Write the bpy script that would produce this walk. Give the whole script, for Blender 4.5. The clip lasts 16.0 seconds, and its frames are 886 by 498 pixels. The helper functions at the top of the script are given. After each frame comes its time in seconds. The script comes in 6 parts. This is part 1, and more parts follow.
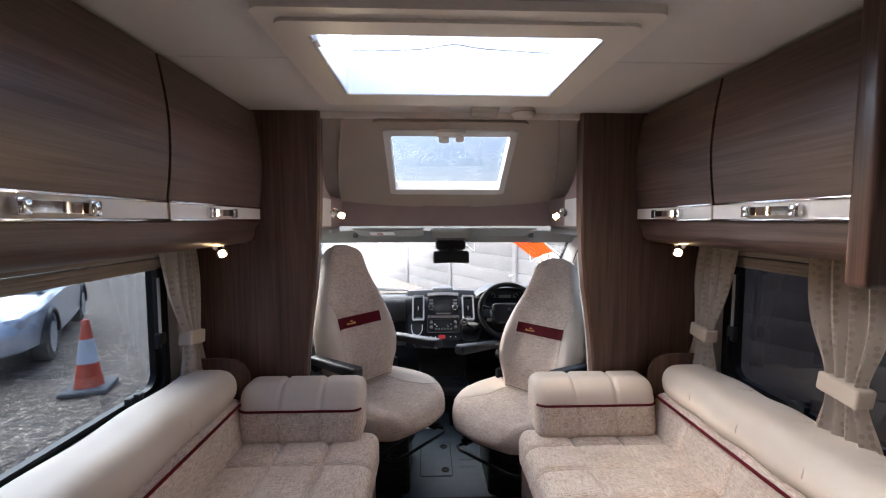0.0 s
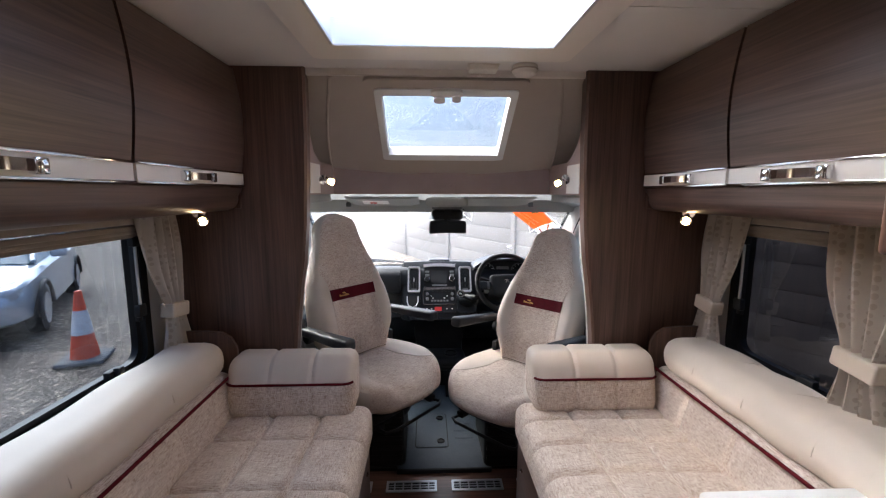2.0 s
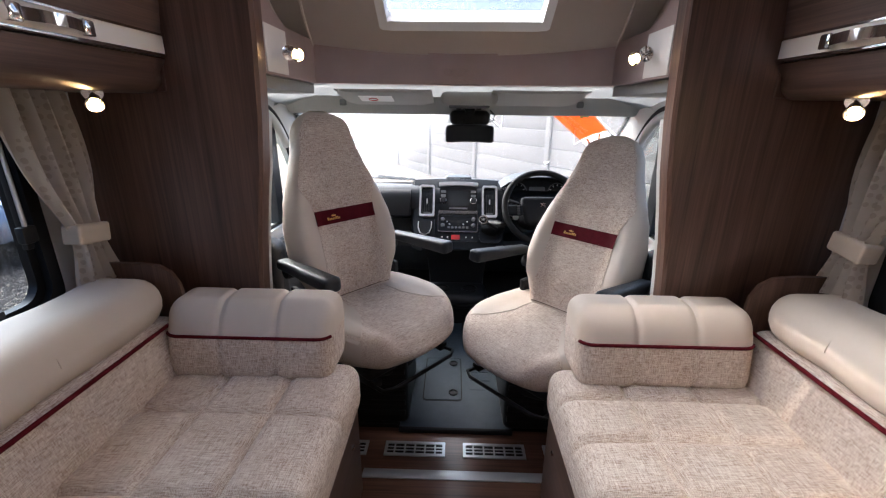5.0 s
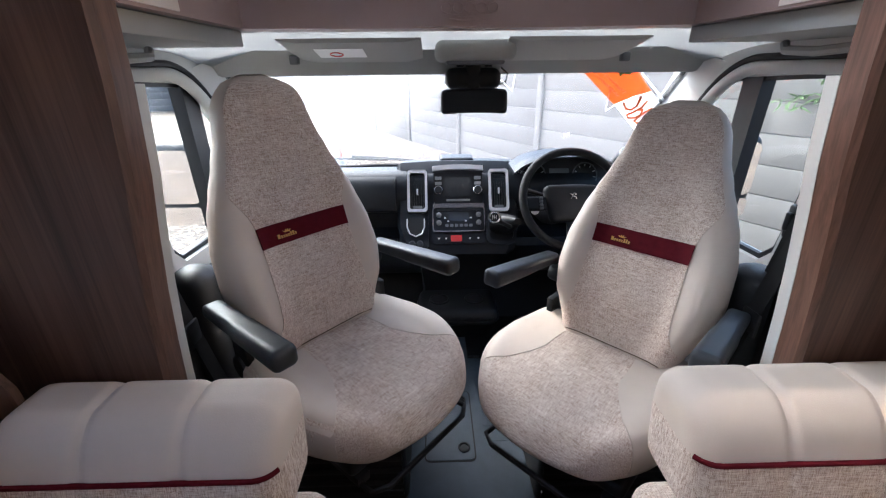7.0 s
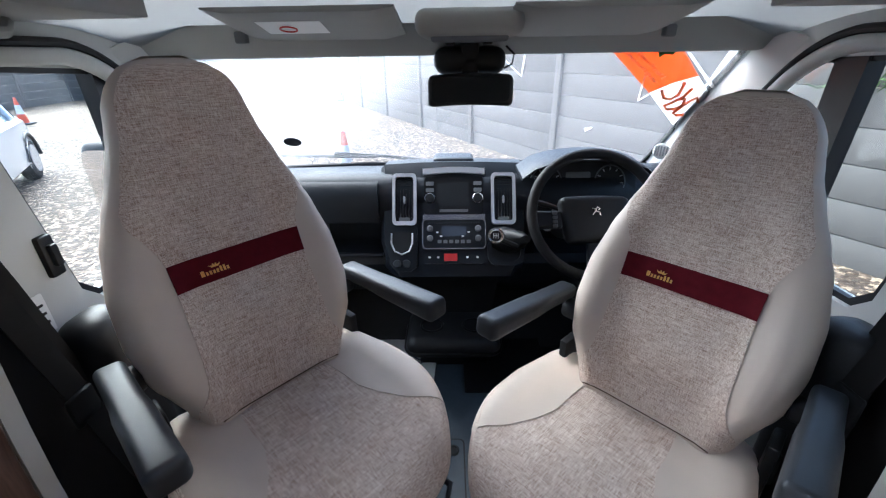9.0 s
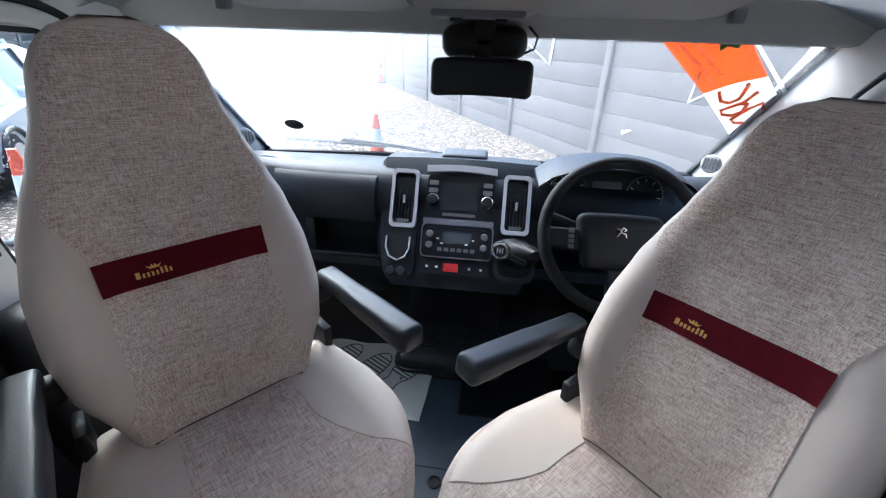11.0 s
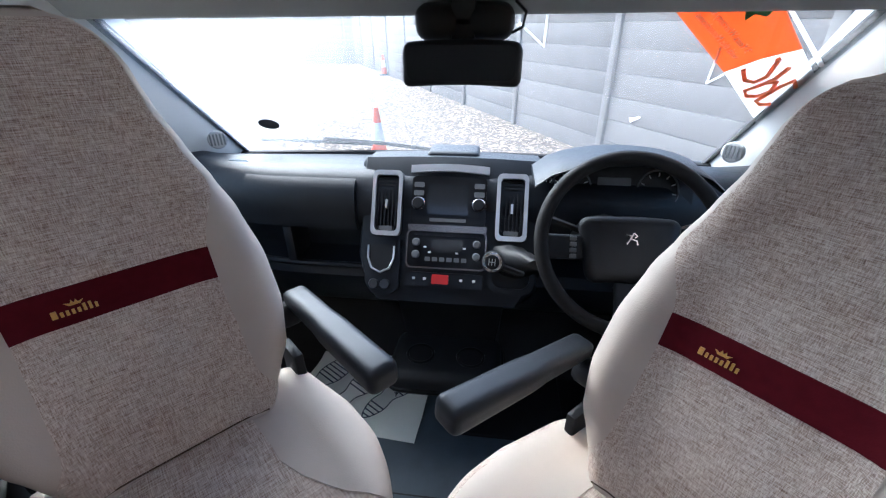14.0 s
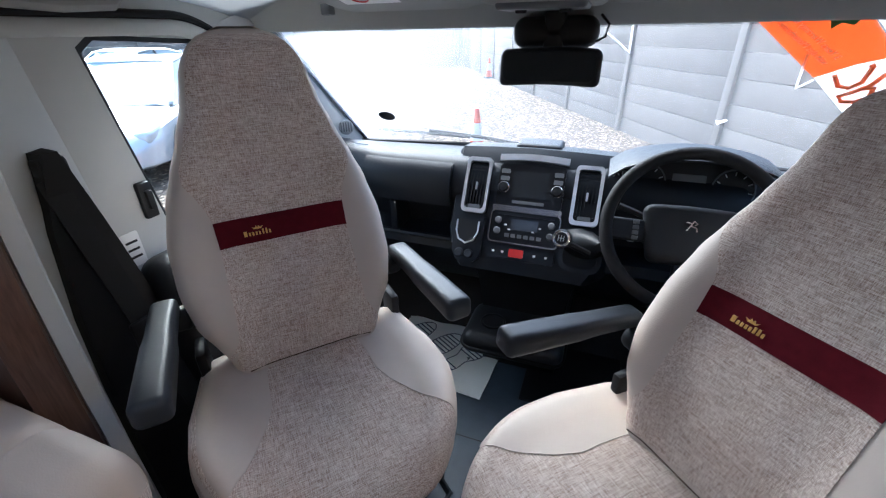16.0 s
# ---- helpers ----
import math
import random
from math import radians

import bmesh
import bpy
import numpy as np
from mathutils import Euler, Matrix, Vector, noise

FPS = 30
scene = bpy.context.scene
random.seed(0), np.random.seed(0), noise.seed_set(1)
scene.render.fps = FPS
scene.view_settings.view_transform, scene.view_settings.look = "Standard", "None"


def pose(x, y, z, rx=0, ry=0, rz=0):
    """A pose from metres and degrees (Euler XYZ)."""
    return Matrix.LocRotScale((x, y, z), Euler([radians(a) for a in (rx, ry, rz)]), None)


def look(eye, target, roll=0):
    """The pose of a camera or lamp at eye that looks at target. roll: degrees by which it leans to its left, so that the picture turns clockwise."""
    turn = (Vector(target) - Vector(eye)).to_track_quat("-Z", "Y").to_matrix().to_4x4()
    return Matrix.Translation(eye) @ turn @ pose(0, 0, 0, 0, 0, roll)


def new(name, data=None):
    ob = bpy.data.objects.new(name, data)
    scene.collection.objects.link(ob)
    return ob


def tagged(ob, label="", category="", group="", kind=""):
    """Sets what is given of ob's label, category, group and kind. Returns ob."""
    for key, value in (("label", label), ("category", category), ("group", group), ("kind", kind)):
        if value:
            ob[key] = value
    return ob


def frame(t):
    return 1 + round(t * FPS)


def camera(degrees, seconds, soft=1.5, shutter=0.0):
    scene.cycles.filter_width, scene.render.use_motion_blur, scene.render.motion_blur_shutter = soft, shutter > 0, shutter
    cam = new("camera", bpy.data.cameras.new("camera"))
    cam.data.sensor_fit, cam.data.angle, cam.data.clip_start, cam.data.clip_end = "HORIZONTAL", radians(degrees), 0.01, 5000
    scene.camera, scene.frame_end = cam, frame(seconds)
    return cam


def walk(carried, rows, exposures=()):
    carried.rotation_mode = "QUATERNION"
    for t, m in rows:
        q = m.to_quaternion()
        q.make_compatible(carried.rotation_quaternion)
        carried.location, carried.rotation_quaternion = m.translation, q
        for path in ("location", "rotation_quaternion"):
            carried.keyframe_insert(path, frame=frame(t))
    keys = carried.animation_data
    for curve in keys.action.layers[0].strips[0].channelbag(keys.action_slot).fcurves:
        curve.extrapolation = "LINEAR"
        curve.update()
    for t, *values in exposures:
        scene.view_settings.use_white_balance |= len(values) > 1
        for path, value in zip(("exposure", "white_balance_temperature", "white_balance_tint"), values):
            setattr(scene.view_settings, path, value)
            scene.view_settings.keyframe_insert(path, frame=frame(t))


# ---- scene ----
cam = camera(93.8, 16.0, soft=1.2)
METRES, EYE, TILT, LEAN, TURN = 2.2, 1.40, -4.0, 0.0, -2.0
EXPO = 2.45
ROWS = [
    (0.0, 0.0, 0.0, 0.0, 0.0, 0.0, -0.0),
    (0.5, 0.0002, 0.0013, -0.0012, -0.21, -0.65, -0.0),
    (1.0, 0.0001, 0.0087, -0.005, -0.29, -2.15, -0.2),
    (1.5, 0.0028, 0.0207, -0.0076, -0.76, -3.31, -0.03),
    (2.0, 0.0064, 0.04, -0.0076, -0.2, -3.8, -0.12),
    (2.5, 0.0204, 0.0601, -0.0097, -0.61, -3.98, -0.26),
    (3.0, 0.0354, 0.0828, -0.0082, 2.12, -3.71, -0.81),
    (3.5, 0.0401, 0.1019, -0.0097, 4.27, -3.94, -1.87),
    (4.0, 0.0345, 0.1393, -0.025, 4.22, -7.83, -1.13),
    (6.5, -0.0035, 0.4732, -0.0336, 2.0, -18.17, -0.47),
    (7.0, -0.0169, 0.5138, -0.0244, 0.72, -19.48, 0.55),
    (7.5, -0.0011, 0.5458, -0.0196, 1.35, -20.14, 0.08),
    (8.0, 0.023, 0.5845, -0.0142, 5.57, -19.16, -0.74),
    (8.5, 0.0311, 0.6183, -0.017, 5.74, -20.72, -0.09),
    (9.0, 0.0163, 0.6631, -0.018, 2.76, -21.47, 0.67),
    (11.5, 0.0682, 0.7542, -0.0186, 10.18, -23.32, -2.3),
    (12.0, 0.081, 0.7605, -0.0149, 11.38, -22.74, -1.23),
    (12.5, 0.09, 0.7667, -0.0151, 11.68, -23.0, -0.99),
    (13.0, 0.0893, 0.777, -0.0205, 11.54, -24.34, -0.98),
    (13.5, 0.083, 0.801, -0.0236, 7.91, -24.56, -0.91),
    (14.0, 0.0725, 0.8153, -0.0212, 9.25, -24.36, -0.18),
    (14.5, 0.0869, 0.7993, -0.0157, 13.95, -23.99, 0.13),
    (15.0, 0.0978, 0.7781, -0.0166, 17.23, -24.34, -0.32),
    (15.5, 0.1051, 0.7511, -0.016, 19.82, -23.29, -0.61),
    (16.0, 0.1053, 0.7241, -0.0208, 22.59, -24.08, -0.56),
]
walk(cam, [(t, pose(-0.1, 0, EYE, TILT, LEAN, TURN) @ pose(METRES * x, METRES * y, METRES * z, 90 + pitch, roll, yaw)) for t, x, y, z, yaw, pitch, roll in ROWS],
     [(0.0, EXPO + 0.5, 5950, 9), (4.0, EXPO + 0.6, 5950, 9), (6.5, EXPO + 0.75, 5750, 8), (7.5, EXPO + 0.5, 5500, 7), (9.0, EXPO + 0.3, 5350, 5), (11.5, EXPO + 0.32, 5250, 5), (16.0, EXPO + 0.32, 5250, 5)])

# ---- world and sun: a bright overcast day ----
world = bpy.data.worlds.new("overcast_sky")
scene.world = world
world.use_nodes = True
wn = world.node_tree
bg = wn.nodes["Background"]
sky = wn.nodes.new("ShaderNodeTexSky")
sky.sky_type = 'NISHITA'
sky.sun_disc = False
sky.sun_elevation = radians(48)
sky.sun_rotation = radians(310)
sky.air_density = 0.8
sky.dust_density = 6.0
sky.ozone_density = 0.5
wn.links.new(sky.outputs[0], bg.inputs[0])
bg.inputs[1].default_value = 0.15
sun = bpy.data.lights.new("sun", 'SUN')
sun.energy, sun.angle, sun.color = 1.05, radians(80), (1.0, 0.97, 0.93)
sun_ob = new("sun", sun)
sun_ob.matrix_world = pose(0, 0, 8, -42, 0, 50)


# ---- material helpers ----
def mat(name, color, rough=0.5, metal=0.0, vary=0.0, scale=8.0, bump=0.0, bscale=60.0, stretch=(1, 1, 1), color2=None, coat=0.0, detail=4.0):
    m = bpy.data.materials.new(name)
    m.use_nodes = True
    nt = m.node_tree
    b = nt.nodes["Principled BSDF"]
    b.inputs["Roughness"].default_value = rough
    b.inputs["Metallic"].default_value = metal
    b.inputs["Coat Weight"].default_value = coat
    b.inputs["Base Color"].default_value = (*color, 1)
    tc = nt.nodes.new("ShaderNodeTexCoord")
    mp = nt.nodes.new("ShaderNodeMapping")
    mp.inputs["Scale"].default_value = stretch
    nt.links.new(tc.outputs["Object"], mp.inputs[0])
    if vary or color2:
        c2 = color2 or tuple(max(0, c * (1 - vary)) for c in color)
        n = nt.nodes.new("ShaderNodeTexNoise")
        n.inputs["Scale"].default_value = scale
        n.inputs["Detail"].default_value = detail
        nt.links.new(mp.outputs[0], n.inputs["Vector"])
        r = nt.nodes.new("ShaderNodeValToRGB")
        r.color_ramp.elements[0].position, r.color_ramp.elements[1].position = 0.3, 0.7
        r.color_ramp.elements[0].color = (*c2, 1)
        r.color_ramp.elements[1].color = (*color, 1)
        nt.links.new(n.outputs["Fac"], r.inputs[0])
        nt.links.new(r.outputs[0], b.inputs["Base Color"])
    if bump:
        n2 = nt.nodes.new("ShaderNodeTexNoise")
        n2.inputs["Scale"].default_value = bscale
        n2.inputs["Detail"].default_value = 3
        nt.links.new(mp.outputs[0], n2.inputs["Vector"])
        bp = nt.nodes.new("ShaderNodeBump")
        bp.inputs["Strength"].default_value = bump
        bp.inputs["Distance"].default_value = 0.004
        nt.links.new(n2.outputs["Fac"], bp.inputs["Height"])
        nt.links.new(bp.outputs[0], b.inputs["Normal"])
    return m


def wood(name, dark, light, axis, rough=0.38):
    """Laminate with fine streaks and slow bands running along the axis."""
    m = bpy.data.materials.new(name)
    m.use_nodes = True
    nt = m.node_tree
    b = nt.nodes["Principled BSDF"]
    tc = nt.nodes.new("ShaderNodeTexCoord")
    outs = []
    for sc, along, det in ((9.0, 0.13, 3), (75.0, 0.025, 5), (260.0, 0.02, 2)):
        mp = nt.nodes.new("ShaderNodeMapping")
        st = [sc, sc, sc]
        st[axis] = sc * along
        mp.inputs["Scale"].default_value = st
        nt.links.new(tc.outputs["Object"], mp.inputs[0])
        n = nt.nodes.new("ShaderNodeTexNoise")
        n.inputs["Scale"].default_value = 1.0
        n.inputs["Detail"].default_value = det
        n.inputs["Distortion"].default_value = 0.6
        nt.links.new(mp.outputs[0], n.inputs["Vector"])
        outs.append(n.outputs["Fac"])
    add = nt.nodes.new("ShaderNodeMath")
    add.operation = 'ADD'
    nt.links.new(outs[0], add.inputs[0])
    nt.links.new(outs[1], add.inputs[1])
    add2 = nt.nodes.new("ShaderNodeMath")
    add2.operation = 'MULTIPLY_ADD'
    nt.links.new(outs[2], add2.inputs[0])
    add2.inputs[1].default_value = 0.5
    nt.links.new(add.outputs[0], add2.inputs[2])
    r = nt.nodes.new("ShaderNodeValToRGB")
    r.color_ramp.elements[0].position, r.color_ramp.elements[1].position = 0.0, 1.0
    r.color_ramp.elements[0].color = (*dark, 1)
    r.color_ramp.elements[1].color = (*light, 1)
    mr = nt.nodes.new("ShaderNodeMapRange")
    mr.inputs["From Min"].default_value, mr.inputs["From Max"].default_value = 0.95, 1.6
    nt.links.new(add2.outputs[0], mr.inputs["Value"])
    nt.links.new(mr.outputs[0], r.inputs[0])
    nt.links.new(r.outputs[0], b.inputs["Base Color"])
    b.inputs["Roughness"].default_value = rough
    bp = nt.nodes.new("ShaderNodeBump")
    bp.inputs["Strength"].default_value = 0.12
    bp.inputs["Distance"].default_value = 0.001
    nt.links.new(outs[2], bp.inputs["Height"])
    nt.links.new(bp.outputs[0], b.inputs["Normal"])
    return m


def weave(name, across, up, dark, mid, light):
    """Slubbed tweed: crossed thin streaks of pale and brown yarn along two axes."""
    m = bpy.data.materials.new(name)
    m.use_nodes = True
    nt = m.node_tree
    b = nt.nodes["Principled BSDF"]
    b.inputs["Roughness"].default_value = 0.9
    b.inputs["Sheen Weight"].default_value = 0.1
    tc = nt.nodes.new("ShaderNodeTexCoord")
    facs = []
    for along in (across, up):
        st = [300.0, 300.0, 300.0]
        st[across] = st[up] = 820
        st[along] = 46
        mp = nt.nodes.new("ShaderNodeMapping")
        mp.inputs["Scale"].default_value = st
        nt.links.new(tc.outputs["Object"], mp.inputs[0])
        n = nt.nodes.new("ShaderNodeTexNoise")
        n.inputs["Scale"].default_value = 1.0
        n.inputs["Detail"].default_value = 2.0
        nt.links.new(mp.outputs[0], n.inputs["Vector"])
        facs.append(n.outputs["Fac"])
    a = nt.nodes.new("ShaderNodeMath")
    a.operation = 'ADD'
    nt.links.new(facs[0], a.inputs[0])
    nt.links.new(facs[1], a.inputs[1])
    big = nt.nodes.new("ShaderNodeTexNoise")
    big.inputs["Scale"].default_value = 14
    nt.links.new(tc.outputs["Object"], big.inputs["Vector"])
    c = nt.nodes.new("ShaderNodeMath")
    c.operation = 'MULTIPLY_ADD'
    c.inputs[1].default_value = 0.22
    nt.links.new(big.outputs["Fac"], c.inputs[0])
    nt.links.new(a.outputs[0], c.inputs[2])
    mr = nt.nodes.new("ShaderNodeMapRange")
    mr.inputs["From Min"].default_value, mr.inputs["From Max"].default_value = 0.70, 1.42
    nt.links.new(c.outputs[0], mr.inputs["Value"])
    r = nt.nodes.new("ShaderNodeValToRGB")
    r.color_ramp.elements[0].color = (*dark, 1)
    r.color_ramp.elements[0].position = 0.08
    r.color_ramp.elements[1].color = (*light, 1)
    r.color_ramp.elements[1].position = 0.92
    e = r.color_ramp.elements.new(0.45)
    e.color = (*mid, 1)
    nt.links.new(mr.outputs[0], r.inputs[0])
    nt.links.new(r.outputs[0], b.inputs["Base Color"])
    bp = nt.nodes.new("ShaderNodeBump")
    bp.inputs["Strength"].default_value = 0.4
    bp.inputs["Distance"].default_value = 0.002
    nt.links.new(mr.outputs[0], bp.inputs["Height"])
    nt.links.new(bp.outputs[0], b.inputs["Normal"])
    return m


def glass(name, tint=(1, 1, 1), gloss=0.08):
    """Thin pane: mostly clear with a faint mirror sheen."""
    m = bpy.data.materials.new(name)
    m.use_nodes = True
    nt = m.node_tree
    nt.nodes.clear()
    out = nt.nodes.new("ShaderNodeOutputMaterial")
    tr = nt.nodes.new("ShaderNodeBsdfTransparent")
    tr.inputs[0].default_value = (*tint, 1)
    gl = nt.nodes.new("ShaderNodeBsdfGlossy")
    gl.inputs["Roughness"].default_value = 0.02
    mx = nt.nodes.new("ShaderNodeMixShader")
    mx.inputs[0].default_value = gloss
    nt.links.new(tr.outputs[0], mx.inputs[1])
    nt.links.new(gl.outputs[0], mx.inputs[2])
    nt.links.new(mx.outputs[0], out.inputs[0])
    return m


def wet_glass(name, tint, amount=0.35, scale=140.0, haze=0.0):
    """Pane with rain drops on it: small spots that scatter the light."""
    m = glass(name, tint, 0.05)
    nt = m.node_tree
    out = [n for n in nt.nodes if n.type == 'OUTPUT_MATERIAL'][0]
    base = out.inputs[0].links[0].from_socket
    tc = nt.nodes.new("ShaderNodeTexCoord")
    v = nt.nodes.new("ShaderNodeTexVoronoi")
    v.inputs["Scale"].default_value = scale
    nt.links.new(tc.outputs["Object"], v.inputs["Vector"])
    n = nt.nodes.new("ShaderNodeTexNoise")
    n.inputs["Scale"].default_value = 9.0
    nt.links.new(tc.outputs["Object"], n.inputs["Vector"])
    sub = nt.nodes.new("ShaderNodeMath")
    sub.operation = 'MULTIPLY_ADD'
    sub.inputs[1].default_value = -0.55
    sub.inputs[2].default_value = 0.47
    nt.links.new(n.outputs["Fac"], sub.inputs[0])
    lt = nt.nodes.new("ShaderNodeMath")
    lt.operation = 'LESS_THAN'
    nt.links.new(v.outputs["Distance"], lt.inputs[0])
    nt.links.new(sub.outputs[0], lt.inputs[1])
    ml = nt.nodes.new("ShaderNodeMath")
    ml.operation = 'MULTIPLY_ADD'
    ml.inputs[1].default_value = amount
    ml.inputs[2].default_value = haze
    nt.links.new(lt.outputs[0], ml.inputs[0])
    tl = nt.nodes.new("ShaderNodeBsdfTranslucent")
    tl.inputs[0].default_value = (0.9, 0.92, 0.95, 1)
    mx = nt.nodes.new("ShaderNodeMixShader")
    nt.links.new(ml.outputs[0], mx.inputs[0])
    nt.links.new(base, mx.inputs[1])
    nt.links.new(tl.outputs[0], mx.inputs[2])
    nt.links.new(mx.outputs[0], out.inputs[0])
    return m


def emit(name, color, strength):
    m = bpy.data.materials.new(name)
    m.use_nodes = True
    b = m.node_tree.nodes["Principled BSDF"]
    b.inputs["Base Color"].default_value = (*color, 1)
    b.inputs["Emission Color"].default_value = (*color, 1)
    b.inputs["Emission Strength"].default_value = strength
    return m


WOOD_Z = wood("walnut_upright", (0.048, 0.023, 0.016), (0.150, 0.080, 0.056), 2)
WOOD_Y = wood("walnut_lengthwise", (0.048, 0.026, 0.020), (0.135, 0.079, 0.061), 1)
WOOD_FLOOR = wood("wood_floor", (0.05, 0.022, 0.014), (0.17, 0.08, 0.05), 0, 0.3)
FASCIA = mat("mauve_leather", (0.36, 0.26, 0.235), 0.5, vary=0.08, scale=12, bump=0.15, bscale=350)
CEILING = mat("ceiling_fabric", (0.72, 0.68, 0.66), 0.85, vary=0.05, scale=3, bump=0.08, bscale=500)
WALLPAPER = mat("white_wall", (0.78, 0.77, 0.77), 0.6, vary=0.04, scale=4, bump=0.05, bscale=300)
CREAM_PLASTIC = mat("cream_plastic", (0.78, 0.72, 0.66), 0.4, vary=0.03, scale=6)
BEIGE_LINING = mat("beige_lining", (0.50, 0.43, 0.37), 0.8, vary=0.08, scale=5, bump=0.1, bscale=300)
GREY_LINING = mat("grey_lining", (0.34, 0.345, 0.335), 0.75, vary=0.05, scale=5, bump=0.08, bscale=400)
CAB_PLASTIC = mat("pale_cab_plastic", (0.50, 0.51, 0.50), 0.5, vary=0.04, scale=6, bump=0.06, bscale=400)
VINYL = mat("cream_faux_leather", (0.62, 0.535, 0.455), 0.60, vary=0.07, scale=9, bump=0.12, bscale=420)
YARN = ((0.25, 0.165, 0.125), (0.53, 0.415, 0.335), (0.80, 0.715, 0.63))
TWEED = weave("beige_tweed_upright", 0, 2, *YARN)
TWEED_FLAT = weave("beige_tweed_flat", 0, 1, *YARN)
TWEED_SIDE = weave("beige_tweed_side", 1, 2, *YARN)
RED = mat("crimson_velour", (0.10, 0.005, 0.011), 0.75, vary=0.2, scale=60, bump=0.1, bscale=500)
GOLD = mat("gold_thread", (0.75, 0.42, 0.10), 0.5, vary=0.15, scale=200, bump=0.4, bscale=900)
BLACK = mat("black_plastic", (0.012, 0.013, 0.015), 0.45, vary=0.2, scale=20, bump=0.1, bscale=500)
RUBBER = mat("black_rubber", (0.01, 0.01, 0.011), 0.6, vary=0.2, scale=30)
DASH = mat("dark_dash_plastic", (0.009, 0.012, 0.017), 0.38, vary=0.15, scale=15, bump=0.25, bscale=600)
GLOSS_BLACK = mat("gloss_black", (0.006, 0.006, 0.007), 0.3)
ARMREST = mat("charcoal_vinyl", (0.017, 0.021, 0.027), 0.42, vary=0.12, scale=20, bump=0.15, bscale=500)
SILVER = mat("satin_silver", (0.62, 0.63, 0.65), 0.35, metal=0.7, vary=0.05, scale=20)
CHROME = mat("chrome", (0.85, 0.85, 0.86), 0.07, metal=1.0)
MAT_GREY = mat("blue_grey_cab_mat", (0.032, 0.046, 0.063), 0.5, vary=0.2, scale=25, bump=0.3, bscale=500)
CURTAIN = mat("cream_curtain", (0.66, 0.58, 0.50), 0.85, vary=0.1, scale=30, bump=0.2, bscale=500)
LINING = mat("curtain_lining", (0.70, 0.66, 0.58), 0.8, vary=0.05, scale=10)
TAUPE = mat("taupe_blind", (0.24, 0.205, 0.185), 0.8, vary=0.1, scale=12, bump=0.15, bscale=300)
TAN = mat("tan_tieback", (0.52, 0.44, 0.36), 0.7, vary=0.06, scale=12, bump=0.15, bscale=400)
CREASE_SHADE = mat("brown_fold_shade", (0.10, 0.065, 0.045), 0.9)
PANE = wet_glass("rainy_pane", (0.40, 0.44, 0.48), 0.06, 200.0)
PANE_DARK = glass("tinted_pane", (0.22, 0.22, 0.235), 0.08)
SCREEN = wet_glass("windscreen_glass", (0.68, 0.71, 0.72), 0.05, 60.0, 0.045)
ROOF_PANE = wet_glass("roof_pane", (0.86, 0.9, 0.95), 0.35, 80.0, 0.05)
CAB_ROOF_PANE = wet_glass("cab_roof_pane", (0.32, 0.36, 0.40), 0.13, 70.0, 0.02)
WHITE = mat("white_plastic", (0.80, 0.80, 0.79), 0.45, vary=0.03, scale=8)
# glare painted into the pane: it whitens up and left, like bright sky beyond
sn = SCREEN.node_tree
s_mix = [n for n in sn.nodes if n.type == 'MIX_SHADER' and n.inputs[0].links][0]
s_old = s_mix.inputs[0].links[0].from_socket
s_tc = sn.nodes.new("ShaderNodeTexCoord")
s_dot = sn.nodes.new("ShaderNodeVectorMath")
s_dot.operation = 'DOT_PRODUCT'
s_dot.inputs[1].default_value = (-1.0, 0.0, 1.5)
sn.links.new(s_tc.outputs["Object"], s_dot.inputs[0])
s_glare = sn.nodes.new("ShaderNodeMapRange")
s_glare.interpolation_type = 'SMOOTHSTEP'
s_glare.inputs["From Min"].default_value, s_glare.inputs["From Max"].default_value = 1.5, 2.4
s_glare.inputs["To Max"].default_value = 0.2
sn.links.new(s_dot.outputs["Value"], s_glare.inputs["Value"])
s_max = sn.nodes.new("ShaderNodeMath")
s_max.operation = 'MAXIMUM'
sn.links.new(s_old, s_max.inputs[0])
sn.links.new(s_glare.outputs[0], s_max.inputs[1])
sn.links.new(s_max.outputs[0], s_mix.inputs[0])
BULB = emit("warm_bulb", (1.0, 0.60, 0.24), 9.0)
GREY_PLASTIC = mat("grey_plastic", (0.12, 0.125, 0.13), 0.5, vary=0.1, scale=30)
SMOKED = mat("smoked_chrome", (0.13, 0.12, 0.115), 0.25, metal=0.8)
RED_PLASTIC = mat("red_plastic", (0.5, 0.02, 0.02), 0.4)
DISPLAY = mat("dark_display", (0.02, 0.022, 0.025), 0.12)
for m, spec in ((GLOSS_BLACK, 0.2), (DISPLAY, 0.3), (DASH, 0.28), (BLACK, 0.3), (RUBBER, 0.25), (RED, 0.12)):
    m.node_tree.nodes["Principled BSDF"].inputs["Specular IOR Level"].default_value = spec


def see_through(m, share):
    """Thin printed film: part of the light comes through from behind."""
    nt = m.node_tree
    out = [n for n in nt.nodes if n.type == 'OUTPUT_MATERIAL'][0]
    bs = nt.nodes["Principled BSDF"]
    tl = nt.nodes.new("ShaderNodeBsdfTranslucent")
    if bs.inputs["Base Color"].links:
        nt.links.new(bs.inputs["Base Color"].links[0].from_socket, tl.inputs[0])
    else:
        tl.inputs[0].default_value = bs.inputs["Base Color"].default_value
    mx = nt.nodes.new("ShaderNodeMixShader")
    mx.inputs[0].default_value = share
    nt.links.new(bs.outputs[0], mx.inputs[1])
    nt.links.new(tl.outputs[0], mx.inputs[2])
    nt.links.new(mx.outputs[0], out.inputs[0])
    return m


